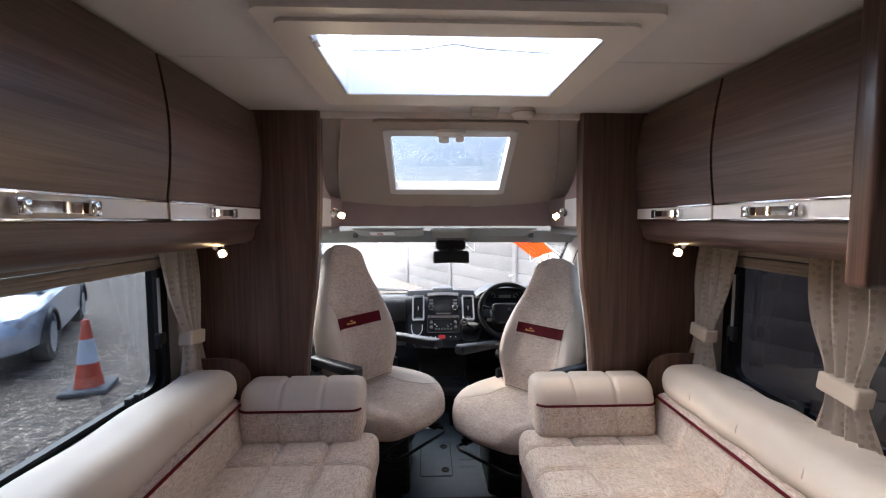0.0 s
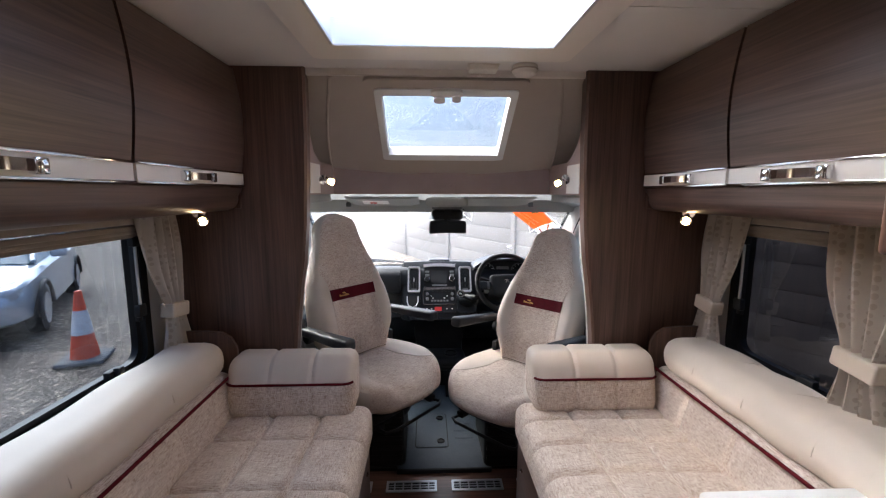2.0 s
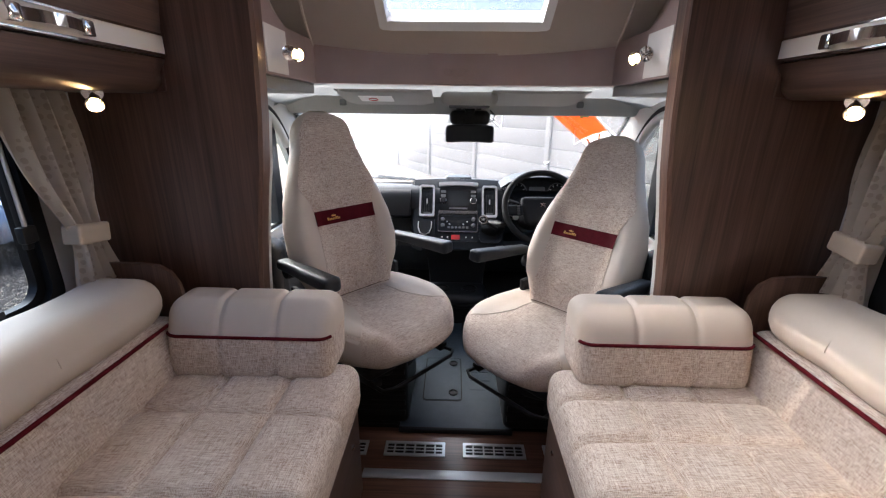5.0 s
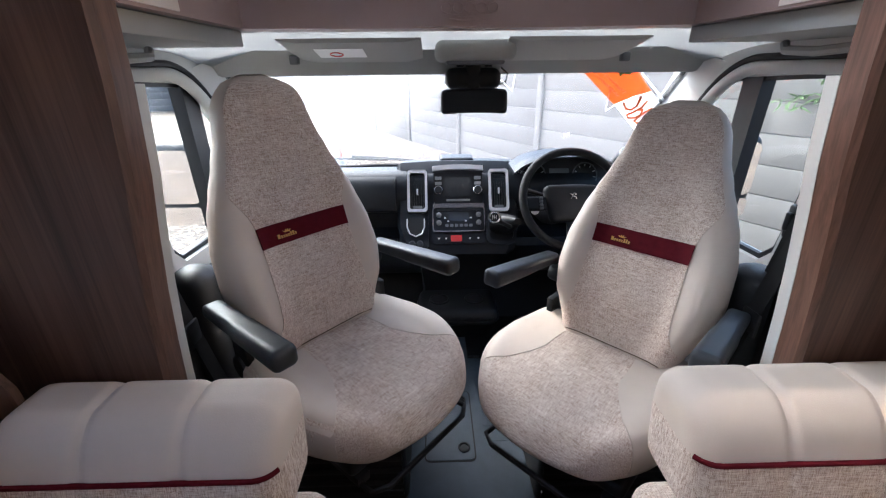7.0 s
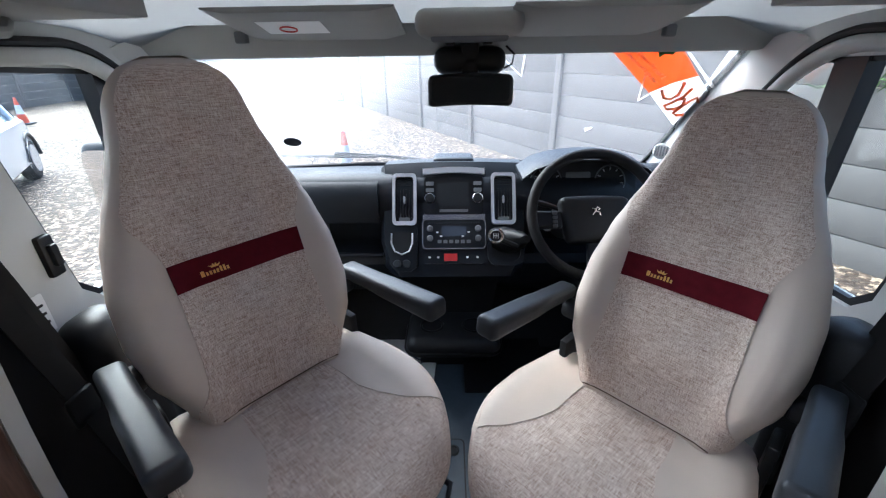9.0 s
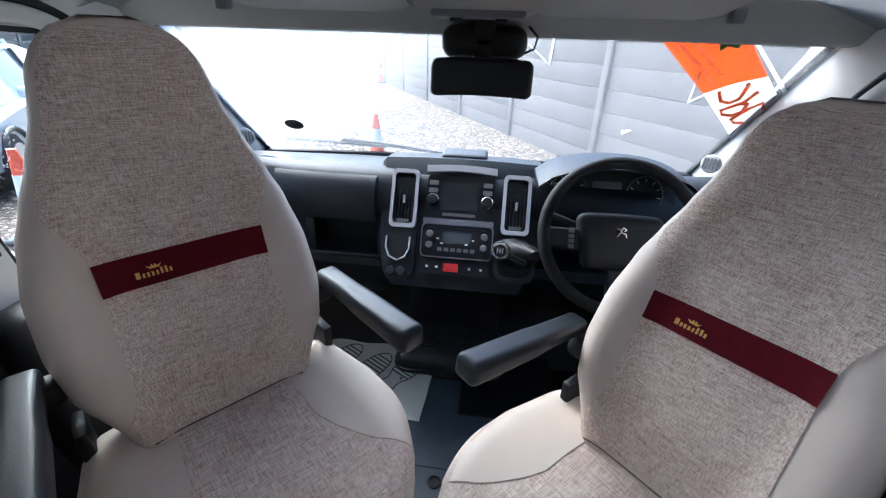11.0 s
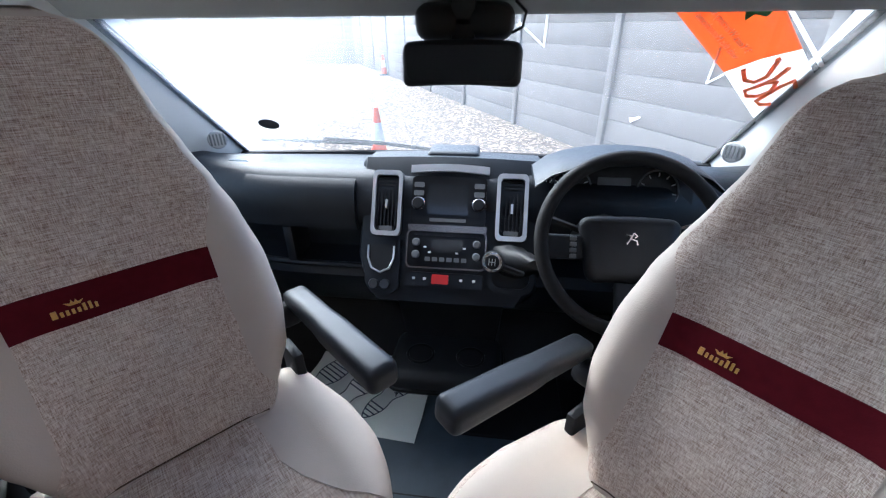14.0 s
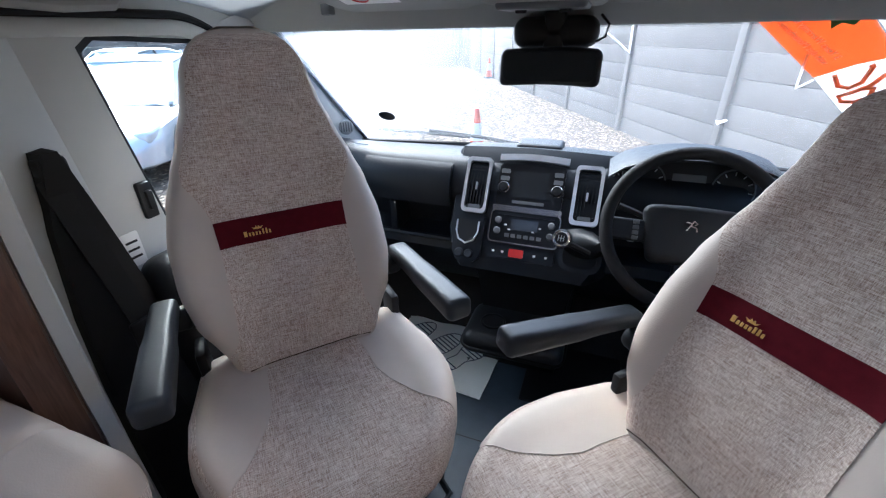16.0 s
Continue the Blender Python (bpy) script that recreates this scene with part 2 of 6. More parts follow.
# ---- mesh helpers ----
def part(name, bm, material, parent=None, label="", smooth=True):
    me = bpy.data.meshes.new(name)
    bmesh.ops.recalc_face_normals(bm, faces=bm.faces)
    bm.to_mesh(me)
    bm.free()
    if smooth:
        me.shade_smooth()
        me.set_sharp_from_angle(angle=radians(38))
    me.materials.append(material)
    ob = new(name, me)
    if parent is not None:
        ob.parent = parent
    if label:
        tagged(ob, label)
    return ob


def thing(name, label, category, m=None, group="", kind=""):
    ob = new(name)
    ob.empty_display_size = 0.05
    if m is not None:
        ob.matrix_basis = m
    return tagged(ob, label, category, group, kind)


def box(x0, x1, y0, y1, z0, z1, bevel=0.0, seg=2, bm=None):
    own = bmesh.new()
    bmesh.ops.create_cube(own, size=1.0)
    for v in own.verts:
        v.co = Vector((x0 + (v.co.x + 0.5) * (x1 - x0), y0 + (v.co.y + 0.5) * (y1 - y0), z0 + (v.co.z + 0.5) * (z1 - z0)))
    if bevel:
        bmesh.ops.bevel(own, geom=own.edges[:], offset=bevel, segments=seg, profile=0.5, affect='EDGES')
    return join(bm, own)


def join(bm, own, m=None):
    if m is not None:
        bmesh.ops.transform(own, matrix=m, verts=own.verts)
    if bm is None:
        return own
    me = bpy.data.meshes.new("scratch")
    own.to_mesh(me)
    own.free()
    bm.from_mesh(me)
    bpy.data.meshes.remove(me)
    return bm


def rbox(sx, sy, sz, r, n=10, shape=None, nz=None, ny=None):
    """A soft block centred on the origin, with rounded edges; shape moves each point."""
    bm = bmesh.new()
    seen = {}
    h = Vector((sx / 2, sy / 2, sz / 2))
    r = min(r, *[c * 0.98 for c in h])
    counts = (n, ny or n, nz or n)

    def steps(i):
        k = counts[i]
        c = h[i]
        inner = [-(c - r) + 2 * (c - r) * j / k for j in range(k + 1)]
        return [-c] + [-c + r * 0.29, -c + r * 0.65] + inner + [c - r * 0.65, c - r * 0.29, c]

    def put(p):
        key = tuple(round(c, 6) for c in p)
        if key not in seen:
            core = Vector([max(-(h[i] - r), min(h[i] - r, p[i])) for i in range(3)])
            d = Vector(p) - core
            q = core + d.normalized() * r if d.length > 1e-9 else Vector(p)
            seen[key] = bm.verts.new(shape(q) if shape else q)
        return seen[key]
    st = [steps(i) for i in range(3)]
    for ax in range(3):
        u, w = (ax + 1) % 3, (ax + 2) % 3
        for side in (-h[ax], h[ax]):
            for i in range(len(st[u]) - 1):
                for j in range(len(st[w]) - 1):
                    vs = []
                    for a, b2 in ((i, j), (i + 1, j), (i + 1, j + 1), (i, j + 1)):
                        p = [0, 0, 0]
                        p[ax], p[u], p[w] = side, st[u][a], st[w][b2]
                        vs.append(put(p))
                    if len(set(vs)) > 2:
                        try:
                            bm.faces.new(list(dict.fromkeys(vs)))
                        except ValueError:
                            pass
    return bm


def rr(cx, cy, w, h, r, n=6):
    """Loop of a rounded rectangle."""
    pts = []
    for qx, qy, a0 in ((1, 1, 0), (-1, 1, 90), (-1, -1, 180), (1, -1, 270)):
        for i in range(n + 1):
            a = radians(a0 + 90 * i / n)
            pts.append((cx + qx * (w / 2 - r) + r * math.cos(a), cy + qy * (h / 2 - r) + r * math.sin(a)))
    return pts


def ring(outer, inner, d0, d1, place, bm=None):
    """A frame between two loops of equal count, from depth d0 to d1; place(u, v, d) gives the point."""
    bm = bm or bmesh.new()
    n = len(outer)
    vs = [[bm.verts.new(place(u, v, d)) for u, v in loop] for loop, d in ((outer, d0), (inner, d0), (inner, d1), (outer, d1))]
    for k in range(4):
        a, b = vs[k], vs[(k + 1) % 4]
        for i in range(n):
            j = (i + 1) % n
            bm.faces.new((a[i], a[j], b[j], b[i]))
    return bm


def slab(loop, d0, d1, place, bm=None):
    bm = bm or bmesh.new()
    a = [bm.verts.new(place(u, v, d0)) for u, v in loop]
    b = [bm.verts.new(place(u, v, d1)) for u, v in loop]
    bm.faces.new(a)
    bm.faces.new(list(reversed(b)))
    n = len(loop)
    for i in range(n):
        j = (i + 1) % n
        bm.faces.new((a[i], b[i], b[j], a[j]))
    return bm


def loft(sections, bm=None, cap=True, close=True):
    """Skin over sections, each a list of points of equal count."""
    bm = bm or bmesh.new()
    vs = [[bm.verts.new(p) for p in s] for s in sections]
    n = len(vs[0])
    for a, b in zip(vs, vs[1:]):
        for i in range(n if close else n - 1):
            j = (i + 1) % n
            bm.faces.new((a[i], a[j], b[j], b[i]))
    if cap and close:
        bm.faces.new(vs[0])
        bm.faces.new(list(reversed(vs[-1])))
    return bm


def tube(points, r, n=8, bm=None, closed=False):
    pts = [Vector(p) for p in points]
    secs = []
    for i, p in enumerate(pts):
        a = pts[(i - 1) % len(pts)] if closed or i else p
        b = pts[(i + 1) % len(pts)] if closed or i < len(pts) - 1 else p
        t = (b - a).normalized()
        q = t.to_track_quat('Z', 'Y')
        rad = r[i] if isinstance(r, (list, tuple)) else r
        secs.append([p + q @ Vector((rad * math.cos(2 * math.pi * k / n), rad * math.sin(2 * math.pi * k / n), 0)) for k in range(n)])
    if closed:
        secs.append(secs[0])
    return loft(secs, bm, cap=not closed)


def lathe(profile, n=20, bm=None, m=None):
    own = bmesh.new()
    loft([[(r * math.cos(2 * math.pi * k / n), r * math.sin(2 * math.pi * k / n), z) for k in range(n)] for r, z in profile], own)
    return join(bm, own, m)


XZ = lambda u, v, d: (u, d, v)
XY = lambda u, v, d: (u, v, d)
YZ = lambda u, v, d: (d, u, v)

# ---- structure of the motorhome ----
WALL, TOP, FRONT = 1.12, 1.86, 1.797


def struct(name, bm, material, label, smooth=False):
    return tagged(part(name, bm, material, None, "", smooth), label, name.split("_")[0], "", "structure")


b = box(-WALL, WALL, -1.6, 1.99, -0.06, 0.0)
floor = struct("floor", b, WOOD_FLOOR, "dark reddish brown wood effect floor of the lounge")
b = box(-0.93, 0.93, 1.99, 3.3, -0.06, -0.004)
struct("floor_cab", b, RUBBER, "black rubber cab floor under the dashboard")


def side_wall(sign, y0, y1, z0, z1):
    bm = bmesh.new()
    outer = [(1.88, TOP + 0.05), (-1.6, TOP + 0.05), (-1.6, -0.06), (1.88, -0.06)]
    hole = rr((y0 + y1) / 2, (z0 + z1) / 2, y1 - y0, z1 - z0, 0.05, 6)
    n = 7
    full = []
    for q, c in enumerate(outer):
        full += [c] * n
    ring(full, hole, sign * WALL, sign * (WALL + 0.05), YZ, bm)
    bmesh.ops.remove_doubles(bm, verts=bm.verts, dist=1e-5)
    return bm


LWIN = (-0.30, 1.60, 0.74, 1.34)
RWIN = (0.97, 1.62, 0.74, 1.34)
struct("wall_left", side_wall(-1, *LWIN), WALLPAPER, "pale side wall of the motorhome lounge")
struct("wall_right", side_wall(1, *RWIN), WALLPAPER, "pale side wall of the motorhome lounge")
struct("wall_back", box(-WALL - 0.05, WALL + 0.05, -1.66, -1.6, -0.06, TOP + 0.05), WALLPAPER, "pale rear wall closing the lounge")

# ceiling in one mesh, with the roof window's opening and a joint across
HK = (-0.393, 0.337, 0.995, 1.480)
b = bmesh.new()
box(-WALL, HK[0], -1.6, 1.225, TOP, TOP + 0.05, 0, 2, b)
box(HK[1], WALL, -1.6, 1.225, TOP, TOP + 0.05, 0, 2, b)
box(-WALL, HK[0], 1.229, 1.82, TOP, TOP + 0.05, 0, 2, b)
box(HK[1], WALL, 1.229, 1.82, TOP, TOP + 0.05, 0, 2, b)
box(HK[0], HK[1], -1.6, HK[2], TOP, TOP + 0.05, 0, 2, b)
box(HK[0], HK[1], HK[3], 1.82, TOP, TOP + 0.05, 0, 2, b)
box(-WALL, HK[0], 1.221, 1.233, TOP + 0.003, TOP + 0.045, 0, 2, b)
box(HK[1], WALL, 1.221, 1.233, TOP + 0.003, TOP + 0.045, 0, 2, b)
struct("ceiling", b, CEILING, "off-white padded ceiling lining with a joint across")


def pillar(sign):
    """Walnut bulkhead panel with a waisted inner edge and a rounded nose."""
    prof = [(0.567, 1.86), (0.569, 1.6), (0.573, 1.45), (0.583, 1.25), (0.598, 1.10), (0.614, 1.0), (0.630, 0.88), (0.642, 0.76), (0.650, 0.65), (0.655, 0.5), (0.655, 0.0)]
    loop = [(sign * x, z) for x, z in prof] + [(sign * WALL, 0.0), (sign * WALL, 1.86)]
    bm = slab(loop, FRONT, FRONT + 0.05, XZ)
    ob = tagged(new("bulkhead_panel"), "walnut bulkhead panel with a waisted inner edge", "panel", "", "structure")
    part("panel", bm, WOOD_Z, ob)
    bm = bmesh.new()
    pts = [(sign * x, z) for x, z in prof]
    loft([[(x + sign * 0.001, FRONT - 0.004, z), (x - sign * 0.008, FRONT + 0.006, z), (x - sign * 0.008, FRONT + 0.052, z), (x + sign * 0.001, FRONT + 0.06, z)] for x, z in pts], bm)
    part("edge_trim", bm, WOOD_Z, ob)
    # pale seat belt pillar cover behind the panel
    bm = bmesh.new()
    loft([[(sign * (x + o), y, z) for o, y in ((0.0, FRONT + 0.062), (0.0, FRONT + 0.09), (0.03, FRONT + 0.105), (0.4, FRONT + 0.105), (0.4, FRONT + 0.062))] for x, z in prof if z < 1.40], bm)
    part("pillar_cover", bm, CAB_PLASTIC, ob, "pale grey plastic pillar cover")
    return ob


pillar(-1)
pillar(1)

# roof above the cab: a sloped lining with the opening of the cab roof window
SL0, SL1 = (1.83, 1.835), (2.36, 1.475)


def slope(u, v, d):
    """u across, v from 0 at the top of the slope to 1 at its foot, d above it."""
    y = SL0[0] + (SL1[0] - SL0[0]) * v
    z = SL0[1] + (SL1[1] - SL0[1]) * v
    return (u, y + 0.63 * d, z + 0.78 * d)


sv = [(0.93, 1.15)] * 7 + [(-0.93, 1.15)] * 7 + [(-0.93, 0.0)] * 7 + [(0.93, 0.0)] * 7
b = ring(sv, rr(0.0, 0.42, 0.60, 0.68, 0.03), 0.0, 0.05, slope)
bmesh.ops.remove_doubles(b, verts=b.verts, dist=1e-5)
struct("ceiling_cab_slope", b, BEIGE_LINING, "beige fabric lined slope above the cab")
for s in (-1, 1):
    b = slab([(1.80, 1.35), (2.42, 1.35), (2.42, 1.5), (1.86, 1.90), (1.80, 1.90)], s * 0.66, s * 0.70, YZ)
    struct("wall_cab_cheek", b, BEIGE_LINING, "beige lined cheek beside the cab roof window")
b = box(-0.95, 0.95, 1.815, 1.845, 1.835, 1.93, 0.004)
struct("trim_ceiling_edge", b, CREAM_PLASTIC, "cream trim along the front edge of the ceiling")

# curved seams on the slope's lining
for s in (-1, 1):
    pts = [(s * (0.47 + 0.11 * math.sin(v * 1.5)), *slope(0, v, -0.004)[1:]) for v in [i / 10 for i in range(11)]]
    part("trim_seam", tube(pts, 0.006, 6), BEIGE_LINING)
for o in [o for o in scene.objects if o.name.startswith("trim_seam")]:
    tagged(o, "beige piped seam along the cab roof lining", "trim", "", "structure")


# ---- overhead lockers ----
def locker(sign, y0, y1, handle_y, label):
    """Wall locker with a bowed wooden door, a cream handle rail between chrome strips, and a chrome pull."""
    ob = thing("overhead_locker", label, "cabinet", group="overhead lockers")
    face = 0.815
    bowed = [(1.452 + 0.395 * i / 12, 0.018 * math.sin(math.pi * i / 12) - 0.012 * (i / 12) ** 2) for i in range(13)]
    secs = []
    for y in (y0 + 0.003, y1 - 0.003):
        secs.append([(sign * (face - bow), y, z) for z, bow in bowed] + [(sign * (face + 0.05), y, 1.847), (sign * (face + 0.05), y, 1.452)])
    part("door", loft(secs), WOOD_Y, ob)
    rail = box(face - 0.004, face + 0.03, y0 + 0.003, y1 - 0.003, 1.398, 1.450, 0.003)
    if sign < 0:
        bmesh.ops.scale(rail, vec=(-1, 1, 1), verts=rail.verts)
    part("handle_rail", rail, CREAM_PLASTIC, ob, "cream handle rail")
    for z in (1.397, 1.446):
        st = box(face - 0.010, face + 0.004, y0 + 0.003, y1 - 0.003, z, z + 0.007, 0.002)
        if sign < 0:
            bmesh.ops.scale(st, vec=(-1, 1, 1), verts=st.verts)
        part("chrome_strip", st, CHROME, ob, "polished chrome strip")
    body = box(face + 0.052, WALL - 0.002, y0, y1, 1.39, TOP - 0.004)
    if sign < 0:
        bmesh.ops.scale(body, vec=(-1, 1, 1), verts=body.verts)
    part("body", body, WOOD_Y, ob)
    hb = bmesh.new()
    pts = []
    for i in range(11):
        f = i / 10
        pts.append((sign * (face - 0.012 - 0.020 * math.sin(math.pi * f)), handle_y - 0.075 + 0.15 * f, 1.424))
    secs = [[(p[0] + dx, p[1], p[2] + dz) for dx, dz in ((-0.004, -0.011), (0.004, -0.011), (0.004, 0.011), (-0.004, 0.011))] for p in pts]
    loft(secs, hb)
    part("pull_handle", hb, CHROME, ob, "chrome bow handle")
    for dy in (-0.078, 0.078):
        fb = box(face - 0.022, face - 0.003, handle_y + dy - 0.014, handle_y + dy + 0.014, 1.408, 1.440, 0.004)
        if sign < 0:
            bmesh.ops.scale(fb, vec=(-1, 1, 1), verts=fb.verts)
        part("handle_foot", fb, CHROME, ob)
    return ob


locker(-1, 1.17, 1.79, 1.45, "walnut overhead locker with a cream and chrome handle rail")
locker(-1, 0.42, 1.165, 0.82, "walnut overhead locker with a cream and chrome handle rail")
locker(-1, -0.4, 0.415, 0.1, "walnut overhead locker with a cream and chrome handle rail")
locker(1, 1.31, 1.79, 1.55, "short walnut overhead locker beside the bulkhead")
locker(1, 0.845, 1.305, 1.07, "walnut overhead locker with a chrome bow handle")


def pelmet(sign, y0):
    """Rounded wooden underside below the lockers."""
    secs = []
    for y in (y0, 1.74, 1.80):
        k = 0.0 if y < 1.79 else 0.02
        loop = [(0.822, 1.393)] + [(0.822 + k + 0.045 * (1 - math.cos(a)), 1.35 - 0.045 * math.sin(a)) for a in [radians(10 * i) for i in range(0, 10)]] + [(WALL - 0.003, 1.305), (WALL - 0.003, 1.393)]
        secs.append([(sign * x, y, z) for x, z in loop])
    return tagged(part("locker_pelmet", loft(secs), WOOD_Y), "walnut pelmet under the overhead lockers", "pelmet", "", "structure")


pelmet(-1, -0.4)
pelmet(1, 0.845)
# tall end panel beyond the short row of lockers
b = box(0.775, WALL - 0.002, 0.79, 0.843, 1.26, TOP - 0.002, 0.012, 3)
struct("wall_end_panel", b, WOOD_Z, "dark walnut end panel of a tall cupboard", True)
for s in (-1, 1):
    x0, x1 = sorted((s * 0.83, s * (WALL - 0.002)))
    struct("trim_locker_filler", box(x0, x1, 1.7905, FRONT - 0.001, 1.31, TOP - 0.003, 0.003), WOOD_Z, "walnut filler strip between locker and bulkhead")


# ---- windows ----
def side_window(name, sign, win, pane_mat, label, catch_y):
    y0, y1, z0, z1 = win
    cy, cz, w, h = (y0 + y1) / 2, (z0 + z1) / 2, y1 - y0, z1 - z0
    ob = tagged(new(name), label, "window", "", "structure")
    pl = lambda u, v, d: (sign * d, u, v)
    part("window_frame", ring(rr(cy, cz, w + 0.03, h + 0.03, 0.07), rr(cy, cz, w - 0.035, h - 0.035, 0.06), WALL - 0.014, WALL + 0.012, pl), RUBBER, ob, "black rubber-lipped frame")
    part("inner_seal", ring(rr(cy, cz, w - 0.03, h - 0.03, 0.06), rr(cy, cz, w - 0.075, h - 0.075, 0.05), WALL + 0.006, WALL + 0.03, pl), GLOSS_BLACK, ob)
    p = part("pane", slab(rr(cy, cz, w - 0.04, h - 0.04, 0.055), WALL + 0.032, WALL + 0.036, pl), pane_mat, ob)
    for cy2 in catch_y:
        c = box(-0.03, 0.03, -0.012, 0.012, -0.014, 0.014, 0.004)
        box(-0.012, 0.012, -0.03, -0.008, -0.01, 0.022, 0.003, 2, c)
        bmesh.ops.transform(c, matrix=Matrix.Translation((sign * (WALL - 0.006), cy2, z0 + 0.045)) @ Matrix.Rotation(radians(90), 4, 'Z'), verts=c.verts)
        part("catch", c, BLACK, ob, "black window catch")
    part("stay_rail", box(*sorted((sign * (WALL - 0.02), sign * (WALL - 0.004))), y1 - 0.055, y1 - 0.035, z0 + 0.18, z1 - 0.09, 0.003), BLACK, ob)
    part("stay_arm", tube([(sign * (WALL - 0.024), y1 - 0.05, z0 + 0.22), (sign * (WALL - 0.024), y1 - 0.05, z1 - 0.13)], 0.005), SILVER, ob, "silver stay arm")
    for z in (z0 + 0.22, z1 - 0.13):
        part("stay_knuckle", box(*sorted((sign * (WALL - 0.034), sign * (WALL - 0.01))), y1 - 0.068, y1 - 0.03, z - 0.022, z + 0.022, 0.006), BLACK, ob)
    return ob


side_window("window_1", -1, LWIN, PANE, "hinged side window with rain drops in a black frame", (1.42, 0.75))
side_window("window_2", 1, RWIN, PANE_DARK, "dark tinted side window in a black frame", (1.28,))


def blind(sign, y0, y1):
    """Cassette of the roller blind, with its lower bar of folds."""
    ob = thing("window_blind", "rolled-up taupe blind cassette above the window", "blind")
    x0, x1 = sorted((sign * (WALL - 0.05), sign * (WALL - 0.002)))
    part("cassette", box(x0, x1, y0, y1, 1.266, 1.304, 0.006), TAUPE, ob)
    for i in range(3):
        x0, x1 = sorted((sign * (WALL - 0.042 + 0.004 * i), sign * (WALL - 0.016)))
        part("fold", box(x0, x1, y0 + 0.005, y1 - 0.005, 1.246 - 0.013 * i, 1.262 - 0.013 * i, 0.004), TAUPE, ob)
    return ob


blind(-1, -0.3, 1.60)
blind(1, 0.95, 1.60)


def curtain(sign, y, w, fall, label):
    """Gathered curtain pinched by a tieback, with woven dots."""
    ob = thing("curtain", label, "curtain", group="window curtains")
    rows, cols = 26, 44
    z0, z1, zt = 0.785, 1.345, 0.935
    bm = bmesh.new()
    grid = []
    for i in range(rows + 1):
        z = z1 + (z0 - z1) * i / rows
        pinch = 1 - 0.52 * math.exp(-((z - zt) / 0.13) ** 2)
        lean = fall * (1 - (z - z0) / (z1 - z0))
        row = []
        for j in range(cols + 1):
            f = j / cols
            u = y + lean + (f - 0.5) * w * pinch
            d = 0.022 * math.sin(f * math.pi * 9 + 0.4 * math.sin(z * 7)) * (0.55 + 0.45 * pinch) + 0.006 * math.sin(f * 31 + z * 9)
            row.append(bm.verts.new((sign * (WALL - 0.075 + d - 0.012 * (1 - pinch)), u, z)))
        grid.append(row)
    for a, c in zip(grid, grid[1:]):
        for j in range(cols):
            bm.faces.new((a[j], a[j + 1], c[j + 1], c[j]))
    bmesh.ops.solidify(bm, geom=bm.faces[:], thickness=0.004)
    part("cloth", bm, CURTAIN_DOT, ob)
    pinch_w = w * 0.50
    tl = y + fall * (1 - (zt - z0) / (z1 - z0))
    t = rbox(0.054, pinch_w + 0.008, 0.055, 0.008, 4)
    bmesh.ops.transform(t, matrix=Matrix.Translation((sign * (WALL - 0.078), tl, zt)) @ Matrix.Rotation(radians(8 * sign), 4, 'X'), verts=t.verts)
    part("tieback", t, TAN, ob, "tan faux leather tieback")
    return ob


def dotted(name, base, dot):
    m = mat(name, base, 0.85, vary=0.08, scale=25, bump=0.2, bscale=600)
    nt = m.node_tree
    bs = nt.nodes["Principled BSDF"]
    src = bs.inputs["Base Color"].links[0].from_socket
    tc = nt.nodes.new("ShaderNodeTexCoord")
    v = nt.nodes.new("ShaderNodeTexVoronoi")
    v.inputs["Scale"].default_value = 42
    v.inputs["Randomness"].default_value = 0.25
    nt.links.new(tc.outputs["Object"], v.inputs["Vector"])
    lt = nt.nodes.new("ShaderNodeMath")
    lt.operation = 'LESS_THAN'
    lt.inputs[1].default_value = 0.34
    nt.links.new(v.outputs["Distance"], lt.inputs[0])
    sc = nt.nodes.new("ShaderNodeMath")
    sc.operation = 'MULTIPLY'
    sc.inputs[1].default_value = 0.4
    nt.links.new(lt.outputs[0], sc.inputs[0])
    mx = nt.nodes.new("ShaderNodeMix")
    mx.data_type = 'RGBA'
    nt.links.new(sc.outputs[0], mx.inputs["Factor"])
    nt.links.new(src, mx.inputs[6])
    mx.inputs[7].default_value = (*dot, 1)
    nt.links.new(mx.outputs[2], bs.inputs["Base Color"])
    return m


CURTAIN_DOT = dotted("dotted_curtain", (0.76, 0.68, 0.60), (0.40, 0.29, 0.21))
curtain(-1, 1.595, 0.19, 0.085, "cream dotted curtain gathered by a tan tieback")
curtain(1, 1.595, 0.19, 0.085, "cream dotted curtain gathered by a tan tieback")
curtain(1, 1.085, 0.22, -0.02, "full cream dotted curtain at the near window end")


